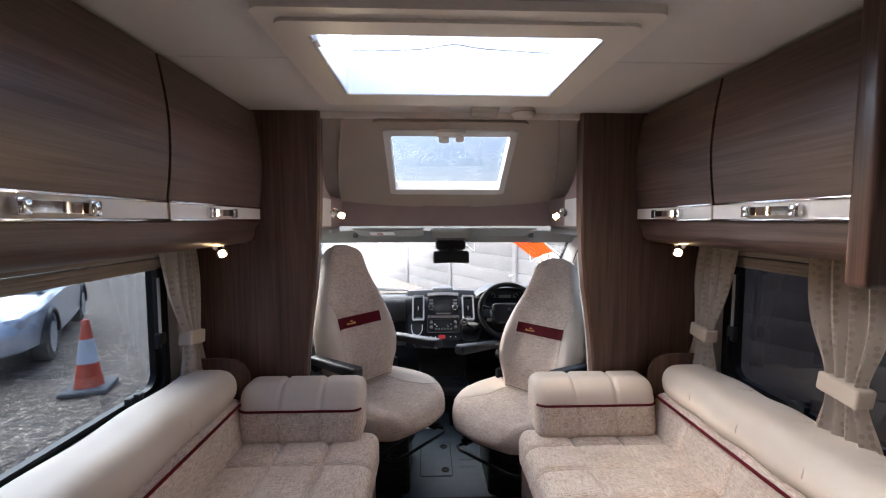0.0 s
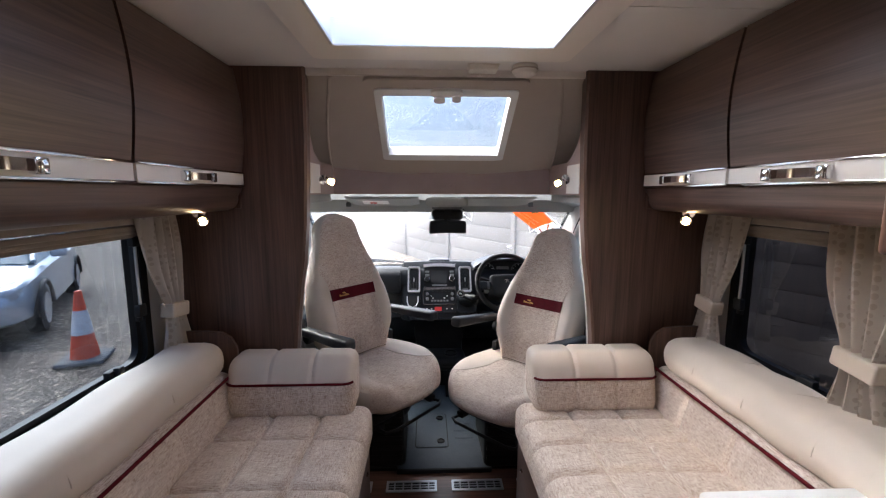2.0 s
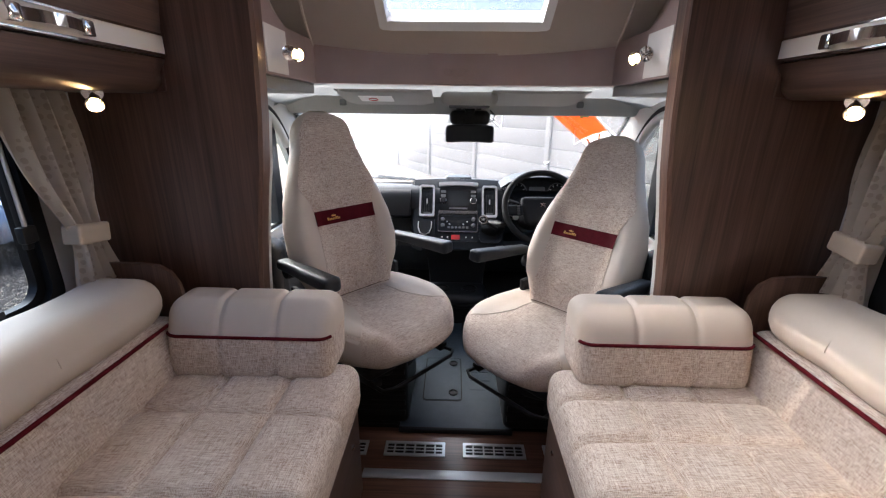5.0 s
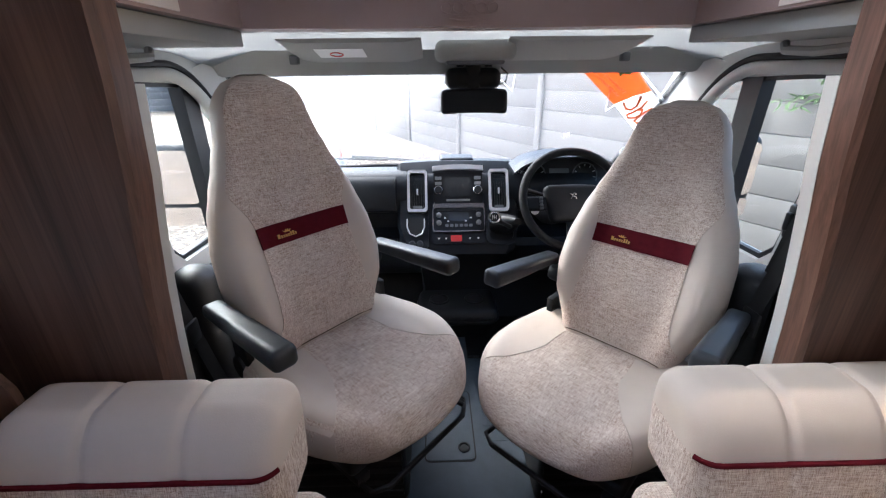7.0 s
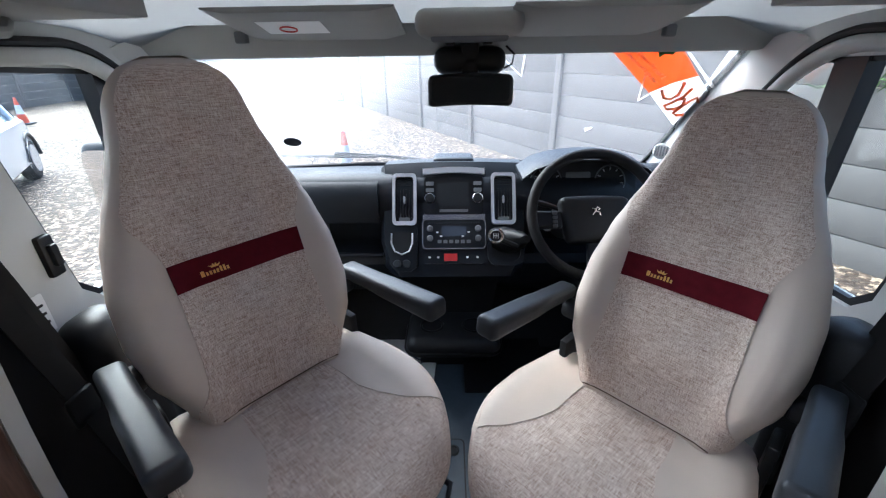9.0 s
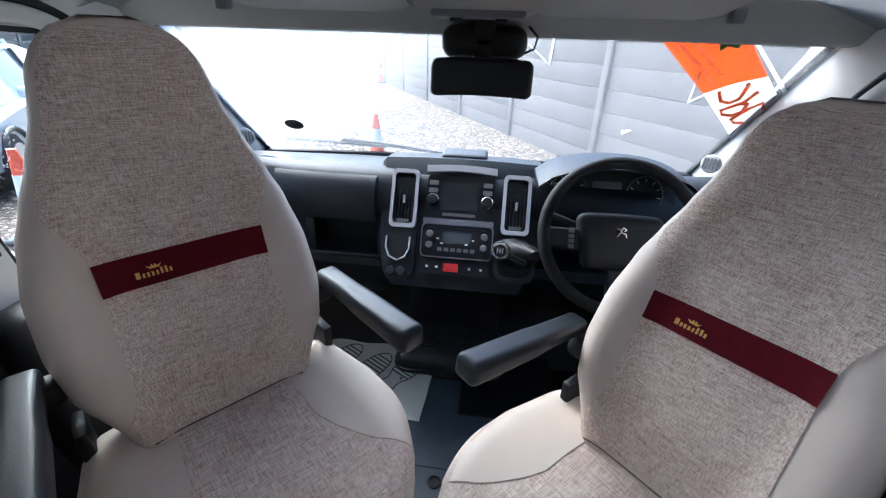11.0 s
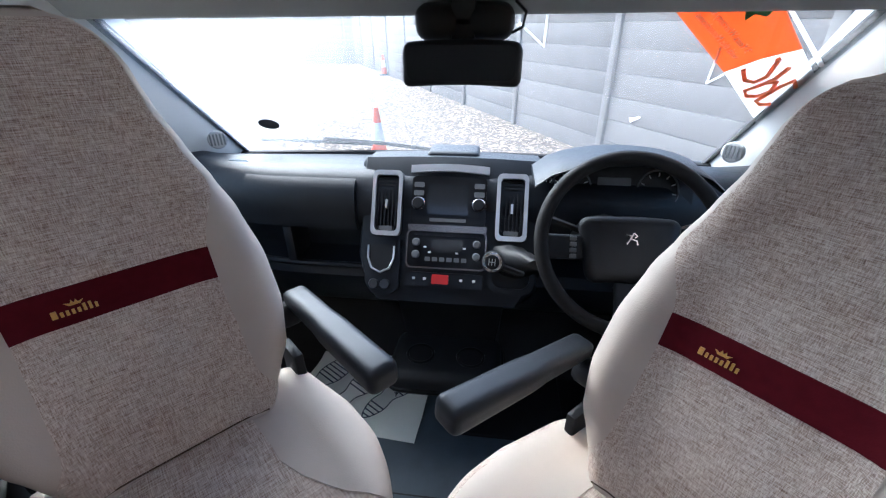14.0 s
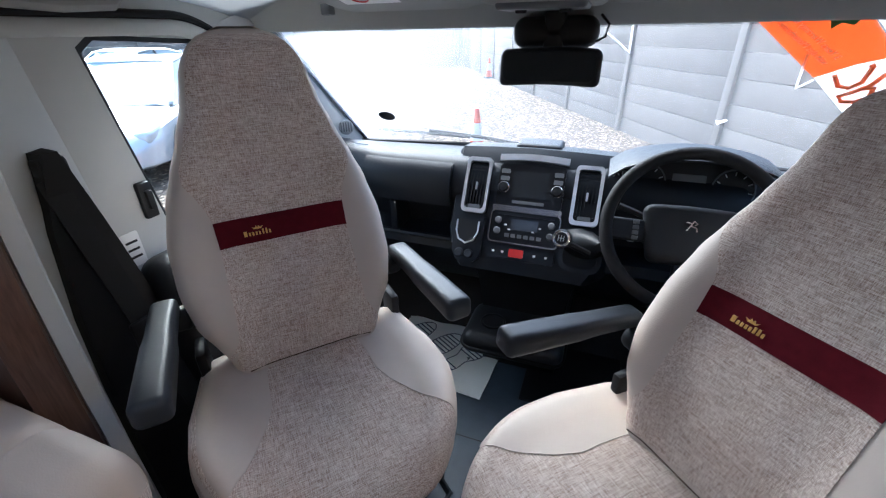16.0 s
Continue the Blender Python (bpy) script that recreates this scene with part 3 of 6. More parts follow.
# ---- roof windows ----
def heki():
    ob = tagged(new("window_3"), "large open framed roof window with cream surround", "roof window", "", "structure")
    x0, x1, y0, y1 = HK
    cx, cy = (x0 + x1) / 2, (y0 + y1) / 2
    part("surround", ring(rr(cx, 1.262, 0.90, 0.73, 0.03), rr(cx, cy, x1 - x0 - 0.01, y1 - y0 - 0.01, 0.02), TOP - 0.022, TOP - 0.001, XY), CREAM_PLASTIC, ob)
    part("inner_rim", ring(rr(cx, 1.255, 0.83, 0.63, 0.03), rr(cx, cy, x1 - x0 - 0.02, y1 - y0 - 0.02, 0.02), TOP - 0.030, TOP - 0.022, XY), CREAM_PLASTIC, ob)
    part("shaft", ring(rr(cx, cy, x1 - x0 - 0.012, y1 - y0 - 0.012, 0.02), rr(cx, cy, x1 - x0 - 0.03, y1 - y0 - 0.03, 0.02), TOP - 0.028, TOP + 0.055, XY), WHITE, ob)
    p = part("pane", slab(rr(cx, cy, x1 - x0, y1 - y0, 0.02), TOP + 0.056, TOP + 0.061, XY), ROOF_PANE, ob)
    p.visible_shadow = False
    pts = [(cx - 0.30 + 0.6 * i / 24, 1.285 + 0.012 * math.sin(i / 24 * math.pi * 2 + 1.2) - 0.03 * math.exp(-((i - 12) / 2.5) ** 2), TOP + 0.05) for i in range(25)]
    part("handle_bar", tube(pts, 0.003, 6), SILVER, ob, "grey pull bar across the pane")
    for s in (-1, 1):
        part("blind_rail", box(cx + s * 0.352 - 0.006, cx + s * 0.352 + 0.006, y0 + 0.02, y1 - 0.02, TOP - 0.03, TOP - 0.018, 0.002), SILVER, ob)
    part("blind_clip", box(x0 + 0.012, x0 + 0.03, y0 + 0.04, y0 + 0.075, TOP - 0.034, TOP - 0.012, 0.003), SILVER, ob)
    return ob


heki()


def cab_roof_window():
    ob = tagged(new("window_4"), "sloping cab roof window with cream frame and rain drops", "roof window", "", "structure")
    part("surround", ring(rr(0, 0.42, 0.68, 0.84, 0.03), rr(0, 0.42, 0.58, 0.66, 0.02), -0.018, 0.0, slope), BEIGE_LINING, ob)
    part("window_frame", ring(rr(0, 0.42, 0.60, 0.70, 0.02), rr(0, 0.42, 0.54, 0.60, 0.02), -0.026, 0.03, slope), WHITE, ob)
    part("lower_bar", slab(rr(0, 0.735, 0.54, 0.065, 0.01), -0.03, -0.005, slope), WHITE, ob)
    p = part("pane", slab(rr(0, 0.42, 0.56, 0.64, 0.02), 0.05, 0.055, slope), CAB_ROOF_PANE, ob)
    p.visible_shadow = False
    b2 = slab(rr(0.0, 0.085, 0.13, 0.05, 0.02), -0.04, -0.02, slope)
    slab(rr(-0.03, 0.125, 0.045, 0.05, 0.018), -0.05, -0.03, slope, b2)
    slab(rr(0.04, 0.115, 0.035, 0.05, 0.014), -0.05, -0.03, slope, b2)
    part("latch", b2, CREAM_PLASTIC, ob, "cream twist latch")
    return ob


cab_roof_window()
cu = thing("control_unit", "small cream ceiling sensor box", "sensor", pose(0.135, 1.76, TOP))
part("case", box(-0.055, 0.055, -0.03, 0.03, -0.022, -0.001, 0.005), CREAM_PLASTIC, cu)
part("base_plate", box(-0.06, 0.06, -0.034, 0.034, -0.006, 0.0, 0.002), CREAM_PLASTIC, cu)
sd = thing("smoke_detector", "round cream smoke detector under the ceiling", "detector", pose(0.295, 1.75, TOP))
part("case", lathe([(0.046, 0.0), (0.05, -0.006), (0.05, -0.02), (0.042, -0.032), (0.02, -0.036), (0.001, -0.036)], 28), CREAM_PLASTIC, sd)
part("grille", lathe([(0.051, -0.014), (0.052, -0.017), (0.051, -0.02)], 28), BEIGE_LINING, sd)


# ---- sofas ----
def quilt(q, lines, width=0.011, depth=0.017):
    """How far a cushion's skin dips at its stitched lines."""
    return sum(depth * math.exp(-((q - l) / width) ** 2) for l in lines)


def sofa(sign, x_in, y0, y1):
    ob = thing("sofa", "long cream and tweed side sofa with quilted seat", "sofa", group="side sofas")
    b2 = box(*sorted((sign * (x_in + 0.02), sign * (WALL - 0.004))), y0, y1 - 0.01, 0.0, 0.36, 0.004)
    part("plinth", b2, WOOD_Y, ob, "walnut sofa box")
    L = y1 - y0
    w = 0.86 - x_in

    def seat(p):
        dip = 0.0
        if p.z > 0.02:
            dip = max(quilt(p.x, (-w / 6, w / 6)), quilt(p.y, [-L / 2 + L * k / 9 for k in range(1, 9)]))
        puff = 0.012 * math.cos(math.pi * p.y / L) * math.cos(math.pi * p.x / w)
        return Vector((p.x, p.y, p.z - dip + (puff if p.z > 0 else 0)))
    b2 = rbox(w, L, 0.165, 0.05, 60, seat, nz=2, ny=240)
    bmesh.ops.transform(b2, matrix=Matrix.Translation((sign * (x_in + w / 2), (y0 + y1) / 2, 0.443)), verts=b2.verts)
    part("seat_cushion", b2, TWEED_FLAT, ob, "quilted tweed seat cushion")
    # back: tweed below, padded vinyl roll above, red piping between
    b2 = rbox(0.16, L, 0.19, 0.03, 4, lambda p: Vector((p.x + sign * (0.25 * p.z + quilt(p.y, [-L / 2 + L * k / 6 for k in range(1, 6)], 0.01, 0.008)), p.y, p.z)), nz=4, ny=200)
    bmesh.ops.transform(b2, matrix=Matrix.Translation((sign * 0.925, (y0 + y1) / 2, 0.575)), verts=b2.verts)
    part("back_cushion", b2, TWEED_SIDE, ob, "tweed back cushion")

    def roll(p):
        return Vector((p.x, p.y, p.z + 0.004 * math.cos(p.y * 2 * math.pi * 6 / L)))
    b2 = rbox(0.235, L, 0.15, 0.072, 5, roll, nz=3, ny=80)
    bmesh.ops.transform(b2, matrix=Matrix.Translation((sign * 0.985, (y0 + y1) / 2, 0.728)), verts=b2.verts)
    part("back_roll", b2, VINYL, ob, "padded cream faux leather top roll")
    part("piping", tube([(sign * 0.853, y0 + 0.02 + (L - 0.04) * i / 30, 0.664) for i in range(31)], 0.0055, 8), RED, ob, "crimson piping")
    # arched seams over the roll
    for k in range(1, 6):
        y = y0 + L * k / 6
        part("seam", tube([(sign * (0.9395 - 0.0725 * math.cos(min(1, f * 1.25) * math.pi / 2) + 0.10 * max(0, f - 0.8) / 0.2), y - 0.15 * max(0, f - 0.25) ** 2, 0.729 + 0.0725 * math.sin(min(1, f * 1.25) * math.pi / 2)) for f in [i / 20 for i in range(21)]], 0.0022, 6), VINYL, ob)
    # wooden end board with rounded shoulder
    end = [(sign * x, z) for x, z in [(0.86, 0.52), (0.84, 0.70), (0.845, 0.76), (0.865, 0.80), (0.90, 0.822), (0.96, 0.828), (WALL - 0.004, 0.828), (WALL - 0.004, 0.52)]]
    part("end_board", slab(end, y1 + 0.004, y1 + 0.018, XZ), WOOD_Z, ob, "walnut end board")
    return ob


sofa(-1, 0.305, -0.55, 1.70)
sofa(1, 0.275, 0.30, 1.70)


def bolster(x0, x1, y, z, label):
    """Arm bolster: tweed face, vinyl top, red piping and two stitched seams."""
    w = x1 - x0
    ob = thing("arm_bolster", label, "cushion", pose((x0 + x1) / 2, y, z), "arm bolsters")
    lines = (-w / 6, w / 6)

    def shp(p):
        k = 1 - quilt(p.x, lines, 0.009, 0.07)
        lean = 0.16 * p.z
        taper = 1 - 0.42 * max(0.0, p.z / 0.1175) ** 1.8
        return Vector((p.x, p.y * k * taper + lean, p.z * k))
    # lower tweed part and upper vinyl part share the section, split at the piping
    for nm, lo, hi, m2, lab in (("tweed_face", -0.135, 0.03, TWEED, "tweed lower face"), ("vinyl_top", 0.03, 0.135, VINYL, "cream faux leather top")):
        bm = rbox(w, 0.19, 0.235, 0.045, 72, None, nz=14, ny=8)
        geom = bm.verts[:] + bm.edges[:] + bm.faces[:]
        bmesh.ops.bisect_plane(bm, geom=geom, plane_co=(0, 0, 0.025), plane_no=(0, 0, 1), clear_outer=(nm == "tweed_face"), clear_inner=(nm == "vinyl_top"))
        for v in bm.verts:
            v.co = shp(v.co)
        part(nm, bm, m2, ob, lab)
    pts = [shp(Vector((p[0], p[1], 0.025))) for p in sorted(q for q in rr(0, 0, w + 0.001, 0.191, 0.045) if q[1] < -0.07)]
    part("piping", tube(pts, 0.005, 8), RED, ob, "crimson piping")
    return ob


bolster(-0.86, -0.368, 1.697, 0.619, "cream and tweed arm bolster with crimson piping")
bolster(0.335, 0.835, 1.697, 0.624, "cream and tweed arm bolster with crimson piping")


# ---- swivelled cab seats ----
BACK = [(-0.03, 0.180), (0.02, 0.195), (0.06, 0.213), (0.11, 0.238), (0.20, 0.252), (0.30, 0.248), (0.40, 0.226), (0.46, 0.203), (0.53, 0.174), (0.60, 0.148), (0.65, 0.136), (0.70, 0.128), (0.755, 0.122)]


def half(v):
    """Half width of the backrest at height v along it."""
    pts = BACK
    if v <= pts[0][0]:
        return pts[0][1]
    for a, b2 in zip(pts, pts[1:]):
        if v <= b2[0]:
            f = (v - a[0]) / (b2[0] - a[0])
            f = f * f * (3 - 2 * f) * 0.4 + f * 0.6
            return a[1] + (b2[1] - a[1]) * f
    return pts[-1][1]


def front(u, v):
    """Forward bulge of the backrest's face, u across from -1 to 1."""
    k = max(0.0, min(1.0, (abs(u) - 0.4) / 0.5))
    wing = 0.050 * k * k * (3 - 2 * k) * math.exp(-((v - 0.2) / 0.24) ** 2)
    lumbar = 0.018 * math.exp(-((v - 0.16) / 0.16) ** 2)
    top = -0.05 * max(0.0, (v - 0.685) / 0.07) ** 2
    return (0.055 + wing + lumbar + top) * math.sqrt(max(0.0, 1 - abs(u) ** 8))


def panel_half(v):
    """Half width of the tweed centre panel: narrow between the wings, full on the head."""
    pts = [(-0.02, 0.185), (0.03, 0.186), (0.055, 0.168), (0.085, 0.152), (0.14, 0.147), (0.29, 0.142), (0.35, 0.143), (0.38, 0.150), (0.41, 0.164), (0.44, 0.180), (0.465, 0.180)]
    if v >= pts[-1][0]:
        w = half(v) * 0.89
        if v > 0.65:
            w *= math.sqrt(max(0.0, 1 - ((v - 0.65) / 0.087) ** 2)) * 0.6 + 0.4
        return w
    for a, b2 in zip(pts, pts[1:]):
        if v <= b2[0]:
            return a[1] + (b2[1] - a[1]) * max(0.0, (v - a[0]) / (b2[0] - a[0]))


def back_point(x, v, lift):
    u = max(-1, min(1, x / half(v)))
    return Vector((x, -front(u, v) - lift, v))


def seat_piece(v0, v1, lift, material, name, ob, label, rows, cols, tilt, width=panel_half, u0=-1.0, u1=1.0):
    bm = bmesh.new()
    top, bot = [], []
    for i in range(rows + 1):
        v = v0 + (v1 - v0) * i / rows
        top.append([bm.verts.new(tilt @ back_point(width(v) * (u0 + (u1 - u0) * j / cols), v, lift)) for j in range(cols + 1)])
        bot.append([bm.verts.new(tilt @ back_point(width(v) * (u0 + (u1 - u0) * j / cols), v, -0.008)) for j in range(cols + 1)])
    for g in (top, bot):
        for a, c in zip(g, g[1:]):
            for j in range(cols):
                bm.faces.new((a[j], a[j + 1], c[j + 1], c[j]))
    edge = lambda g: g[0] + [r[-1] for r in g[1:]] + list(reversed(g[-1][:-1])) + [r[0] for r in reversed(g[1:-1])]
    et, eb = edge(top), edge(bot)
    for i in range(len(et)):
        j = (i + 1) % len(et)
        bm.faces.new((et[i], et[j], eb[j], eb[i]))
    return part(name, bm, material, ob, label)


def cab_seat(m, label, recline, arm_z, arm_pitch, shift):
    """A swivelled captain's seat: local -y is its front, the origin where cushion meets back."""
    ob = thing("swivel_chair", label, "chair", m, "swivelled cab seats")
    tilt = Matrix.Rotation(radians(-recline), 4, 'X')
    # backrest body
    secs = []
    for i in range(45):
        v = -0.03 + 0.785 * i / 44
        h2 = half(v)
        if v > 0.65:
            h2 *= math.sqrt(max(0.0, 1 - ((v - 0.65) / 0.1055) ** 2)) * 0.75 + 0.25
        fr = [(h2 * u, -front(u, v)) for u in [math.sin(math.pi * (-0.5 + j / 32)) for j in range(33)]]
        bk = [(h2 * u, 0.055 * math.sqrt(max(0.0, 1 - abs(u) ** 5)) - 0.05 * max(0, (v - 0.685) / 0.07) ** 2 * 0.6) for u in [math.sin(math.pi * (0.5 - j / 16)) for j in range(1, 16)]]
        secs.append([tilt @ Vector((x, y, v)) for x, y in fr + bk])
    part("backrest", loft(secs), VINYL, ob, "cream faux leather backrest shell with side wings")
    seat_piece(-0.01, 0.290, 0.003, TWEED, "back_panel", ob, "tweed lower back panel", 20, 20, tilt)
    seat_piece(0.349, 0.736, 0.003, TWEED, "head_panel", ob, "tweed upper back panel", 40, 20, tilt)
    seat_piece(0.290, 0.349, 0.006, RED, "band", ob, "crimson band across the backrest", 4, 20, tilt)
    # gold motif on the band: a little crown over a bar of lettering shapes
    strokes = [(-0.088 + 0.0072 * k + (0.003 if k else 0), 0.306, 0.0038 + (0.003 if k == 0 else 0.0), 0.0075 + (0.004 if k in (0, 5, 6) else 0.0)) for k in range(8)]
    for x, v, w2, h2 in strokes:
        bm = bmesh.new()
        q = [tilt @ back_point(x + dx, v + dv, 0.0095) for dx, dv in ((0, 0), (w2, 0), (w2, h2), (0, h2))]
        r = [tilt @ back_point(x + dx, v + dv, 0.005) for dx, dv in ((0, 0), (w2, 0), (w2, h2), (0, h2))]
        vs = [bm.verts.new(p) for p in q + r]
        bm.faces.new(vs[:4])
        for i in range(4):
            bm.faces.new((vs[i], vs[(i + 1) % 4], vs[4 + (i + 1) % 4], vs[4 + i]))
        part("gold_stroke", bm, GOLD, ob, "gold embroidered stroke")
    bm = bmesh.new()
    crown = [(-0.064, 0.3195), (-0.050, 0.3195), (-0.045, 0.325), (-0.052, 0.3225), (-0.054, 0.3275), (-0.057, 0.3225), (-0.060, 0.3275), (-0.062, 0.3225), (-0.069, 0.325)]
    q = [bm.verts.new(tilt @ back_point(x, v, 0.0095)) for x, v in crown]
    r = [bm.verts.new(tilt @ back_point(x, v, 0.005)) for x, v in crown]
    bm.faces.new(q)
    for i in range(len(crown)):
        j = (i + 1) % len(crown)
        bm.faces.new((q[i], q[j], r[j], r[i]))
    part("motif_crown", bm, GOLD, ob, "gold embroidered crown")
    # cushion: vinyl body with a tweed centre panel
    D = 0.52

    def cw(y):
        f = (y + D / 2) / D
        return 1.18 * (0.64 + 0.36 * math.sin(min(1, max(0, f) * 2.2) * math.pi / 2)) * (1 - 0.13 * max(0, f - 0.6) / 0.4)

    def cush(p):
        f = (p.y + D / 2) / D
        up = max(0.0, min(1.0, (p.z + 0.05) / 0.09))
        wing = 0.03 * max(0, abs(p.x) - 0.15) / 0.1 * up
        drop = -0.035 * max(0, 1 - f * 2.2) ** 1.5 * up + 0.02 * max(0, 1 - f * 2) * (1 - up)
        bow = -0.045 * (1 - (p.x / 0.25) ** 2) if p.y < -0.1 else -0.045 * (1 - (p.x / 0.25) ** 2) * max(0, (0.05 - p.y) / 0.15)
        return Vector((p.x * cw(p.y) + shift, p.y + bow, p.z + wing + drop))
    bm = rbox(0.50, D, 0.16, 0.07, 22, cush, nz=3)
    bmesh.ops.transform(bm, matrix=Matrix.Translation((0, -D / 2 + 0.06, -0.085)), verts=bm.verts)
    part("seat_cushion", bm, TWEED_FLAT, ob, "rounded tweed seat cushion")
    # vinyl wings over the rear sides of the cushion
    for s in (-1, 1):
        wg = rbox(0.50, D, 0.16, 0.07, 30, None, nz=3)
        edge = [(0.102, 0.26), (0.102, 0.01), (0.118, -0.035), (0.14, -0.07), (0.172, -0.115), (0.21, -0.155), (0.262, -0.195)]
        cuts = [((s * x0, y0, 0), (s * (y0 - y1), x1 - x0, 0)) for (x0, y0), (x1, y1) in zip(edge, edge[1:])]
        for co, no in cuts + [((0, 0, -0.06), (0, 0, 1))]:
            bmesh.ops.bisect_plane(wg, geom=wg.verts[:] + wg.edges[:] + wg.faces[:], plane_co=co, plane_no=no, clear_inner=True)
        wg.normal_update()
        for v in wg.verts:
            v.co += v.normal * (0.0022 if v.normal.length > 0.1 else 0)
        for v in wg.verts:
            v.co = cush(v.co) + Vector((0, -D / 2 + 0.06, -0.085))
        bmesh.ops.solidify(wg, geom=wg.faces[:], thickness=0.002)
        part("cushion_wing", wg, VINYL, ob, "cream faux leather cushion side")
    # thin dark tube that paints the shade where the back meets the cushion
    part("crease", tube([(x, -0.009 - front(x / 0.25, 0.0), 0.007) for x in [-0.15 + 0.03 * i for i in range(11)]], 0.0016, 6), CREASE_SHADE, ob, "dark line painted as the shade between back and cushion")
    # armrests on pivots
    for s in (-1, 1):
        arm = rbox(0.062, 0.37, 0.054, 0.017, 4, lambda p: Vector((p.x * (1 - 0.12 * (p.y > 0)), p.y, p.z * (0.86 + 0.14 * (-p.y / 0.17)))), ny=8)
        bmesh.ops.transform(arm, matrix=Matrix.Translation((s * 0.285, -0.145, arm_z)) @ Matrix.Rotation(radians(arm_pitch), 4, 'X'), verts=arm.verts)
        a2 = part("armrest", arm, ARMREST, ob, "charcoal padded armrest")
        pv = lathe([(0.001, -0.02), (0.026, -0.02), (0.03, -0.012), (0.03, 0.012), (0.026, 0.02), (0.001, 0.02)], 16, None, Matrix.Translation((s * 0.262, 0.03, 0.135)) @ Matrix.Rotation(radians(90), 4, 'Y'))
        part("pivot", pv, BLACK, a2)
        rc = lathe([(0.001, -0.014), (0.034, -0.014), (0.04, -0.006), (0.04, 0.006), (0.034, 0.014), (0.001, 0.014)], 16, None, Matrix.Translation((s * 0.250, 0.02, -0.03)) @ Matrix.Rotation(radians(90), 4, 'Y'))
        part("recliner_knob", rc, BLACK, ob, "black recliner knob")
        part("side_hinge", box(s * 0.245 - 0.012, s * 0.245 + 0.012, -0.03, 0.05, -0.16, 0.06, 0.008), BLACK, ob)
    # swivel plate, rails and pedestal
    part("seat_pan", rbox(0.42, 0.42, 0.05, 0.02, 3, lambda p: p + Vector((0, -0.18, -0.185))), BLACK, ob, "black seat pan")
    part("slide_bar", tube([(-0.19, -0.28, -0.24), (-0.19, -0.44, -0.225), (-0.15, -0.465, -0.22), (0.15, -0.465, -0.22), (0.19, -0.44, -0.225), (0.19, -0.28, -0.24)], 0.008, 8), BLACK, ob, "bent steel slide bar")
    bm = bmesh.new()
    for s in (-1, 1):
        box(s * 0.18 - 0.02, s * 0.18 + 0.02, -0.40, 0.04, -0.235, -0.205, 0.004, 2, bm)
    part("slide_rails", bm, BLACK, ob)
    part("swivel_plate", lathe([(0.001, -0.275), (0.17, -0.275), (0.18, -0.26), (0.18, -0.24), (0.001, -0.235)], 28, None, Matrix.Translation((0, -0.17, 0))), BLACK, ob)
    return ob


def pedestal(x, y, h, rz):
    ob = thing("seat_pedestal", "black ribbed plastic seat pedestal on the cab floor", "pedestal", pose(x, y, 0, 0, 0, rz), "seat pedestals")
    part("body", rbox(0.40, 0.38, h, 0.03, 3, lambda p: Vector((p.x * (1 - 0.10 * p.z), p.y * (1 - 0.1 * p.z), p.z + h / 2))), BLACK, ob)
    for k in range(5):
        part("rib", box(-0.19, 0.19, -0.197, -0.186, 0.05 + 0.05 * k, 0.075 + 0.05 * k, 0.004), BLACK, ob)
    return ob


cab_seat(pose(-0.475, 2.269, 0.523, 0, 0, 48.8), "swivelled cab seat in cream leather and tweed, crimson band", 13.7, 0.180, -2, 0.0)
cab_seat(pose(0.495, 2.243, 0.455, 0, 0, -45.9), "swivelled driver seat in cream leather and tweed, set lower", 18.6, 0.213, -7, -0.03)
pedestal(-0.40, 2.20, 0.31, 0)
pedestal(0.40, 2.18, 0.27, 0)


# ---- overcab fascia ----
b = bmesh.new()
secs = []
for i in range(41):
    x = -0.60 + 1.2 * i / 40
    dip = 1 / (1 + math.exp(-(abs(x) - 0.40) / 0.025))
    zt = 1.49 + 0.03 * dip
    y = 2.31 + 0.05 * (1 - (x / 0.6) ** 2)
    secs.append([(x, y, 1.366), (x, y + 0.004, zt - 0.008), (x, y + 0.012, zt), (x, y + 0.09, zt), (x, y + 0.09, 1.366)])
fas = tagged(new("trim_fascia"), "mauve leather-look shelf fascia above the cab", "fascia", "", "structure")
part("centre_panel", loft(secs, b), FASCIA, fas)
secs = []
for i in range(9):
    x = -0.135 + 0.27 * i / 8
    y = 2.31 + 0.05 * (1 - (x / 0.6) ** 2) - 0.005
    secs.append([(x, y, 1.370), (x, y, 1.486), (x, y + 0.02, 1.490), (x, y + 0.02, 1.366)])
emblem = part("emblem_panel", loft(secs), FASCIA, fas, "raised leather panel with embossed crown")
for k in range(5):
    cx = -0.06 + 0.03 * k
    pts = [(cx + 0.014 * math.cos(a), 2.348, 1.412 + 0.012 * math.sin(a)) for a in [radians(30 * i) for i in range(12)]]
    part("embossed_loop", tube(pts, 0.0022, 6, None, True), FASCIA, emblem)
for z, w in ((1.397, 0.055), (1.386, 0.05)):
    part("embossed_line", tube([(-w, 2.348, z), (0, 2.349, z - 0.004), (w, 2.348, z)], 0.0022, 6), FASCIA, emblem)
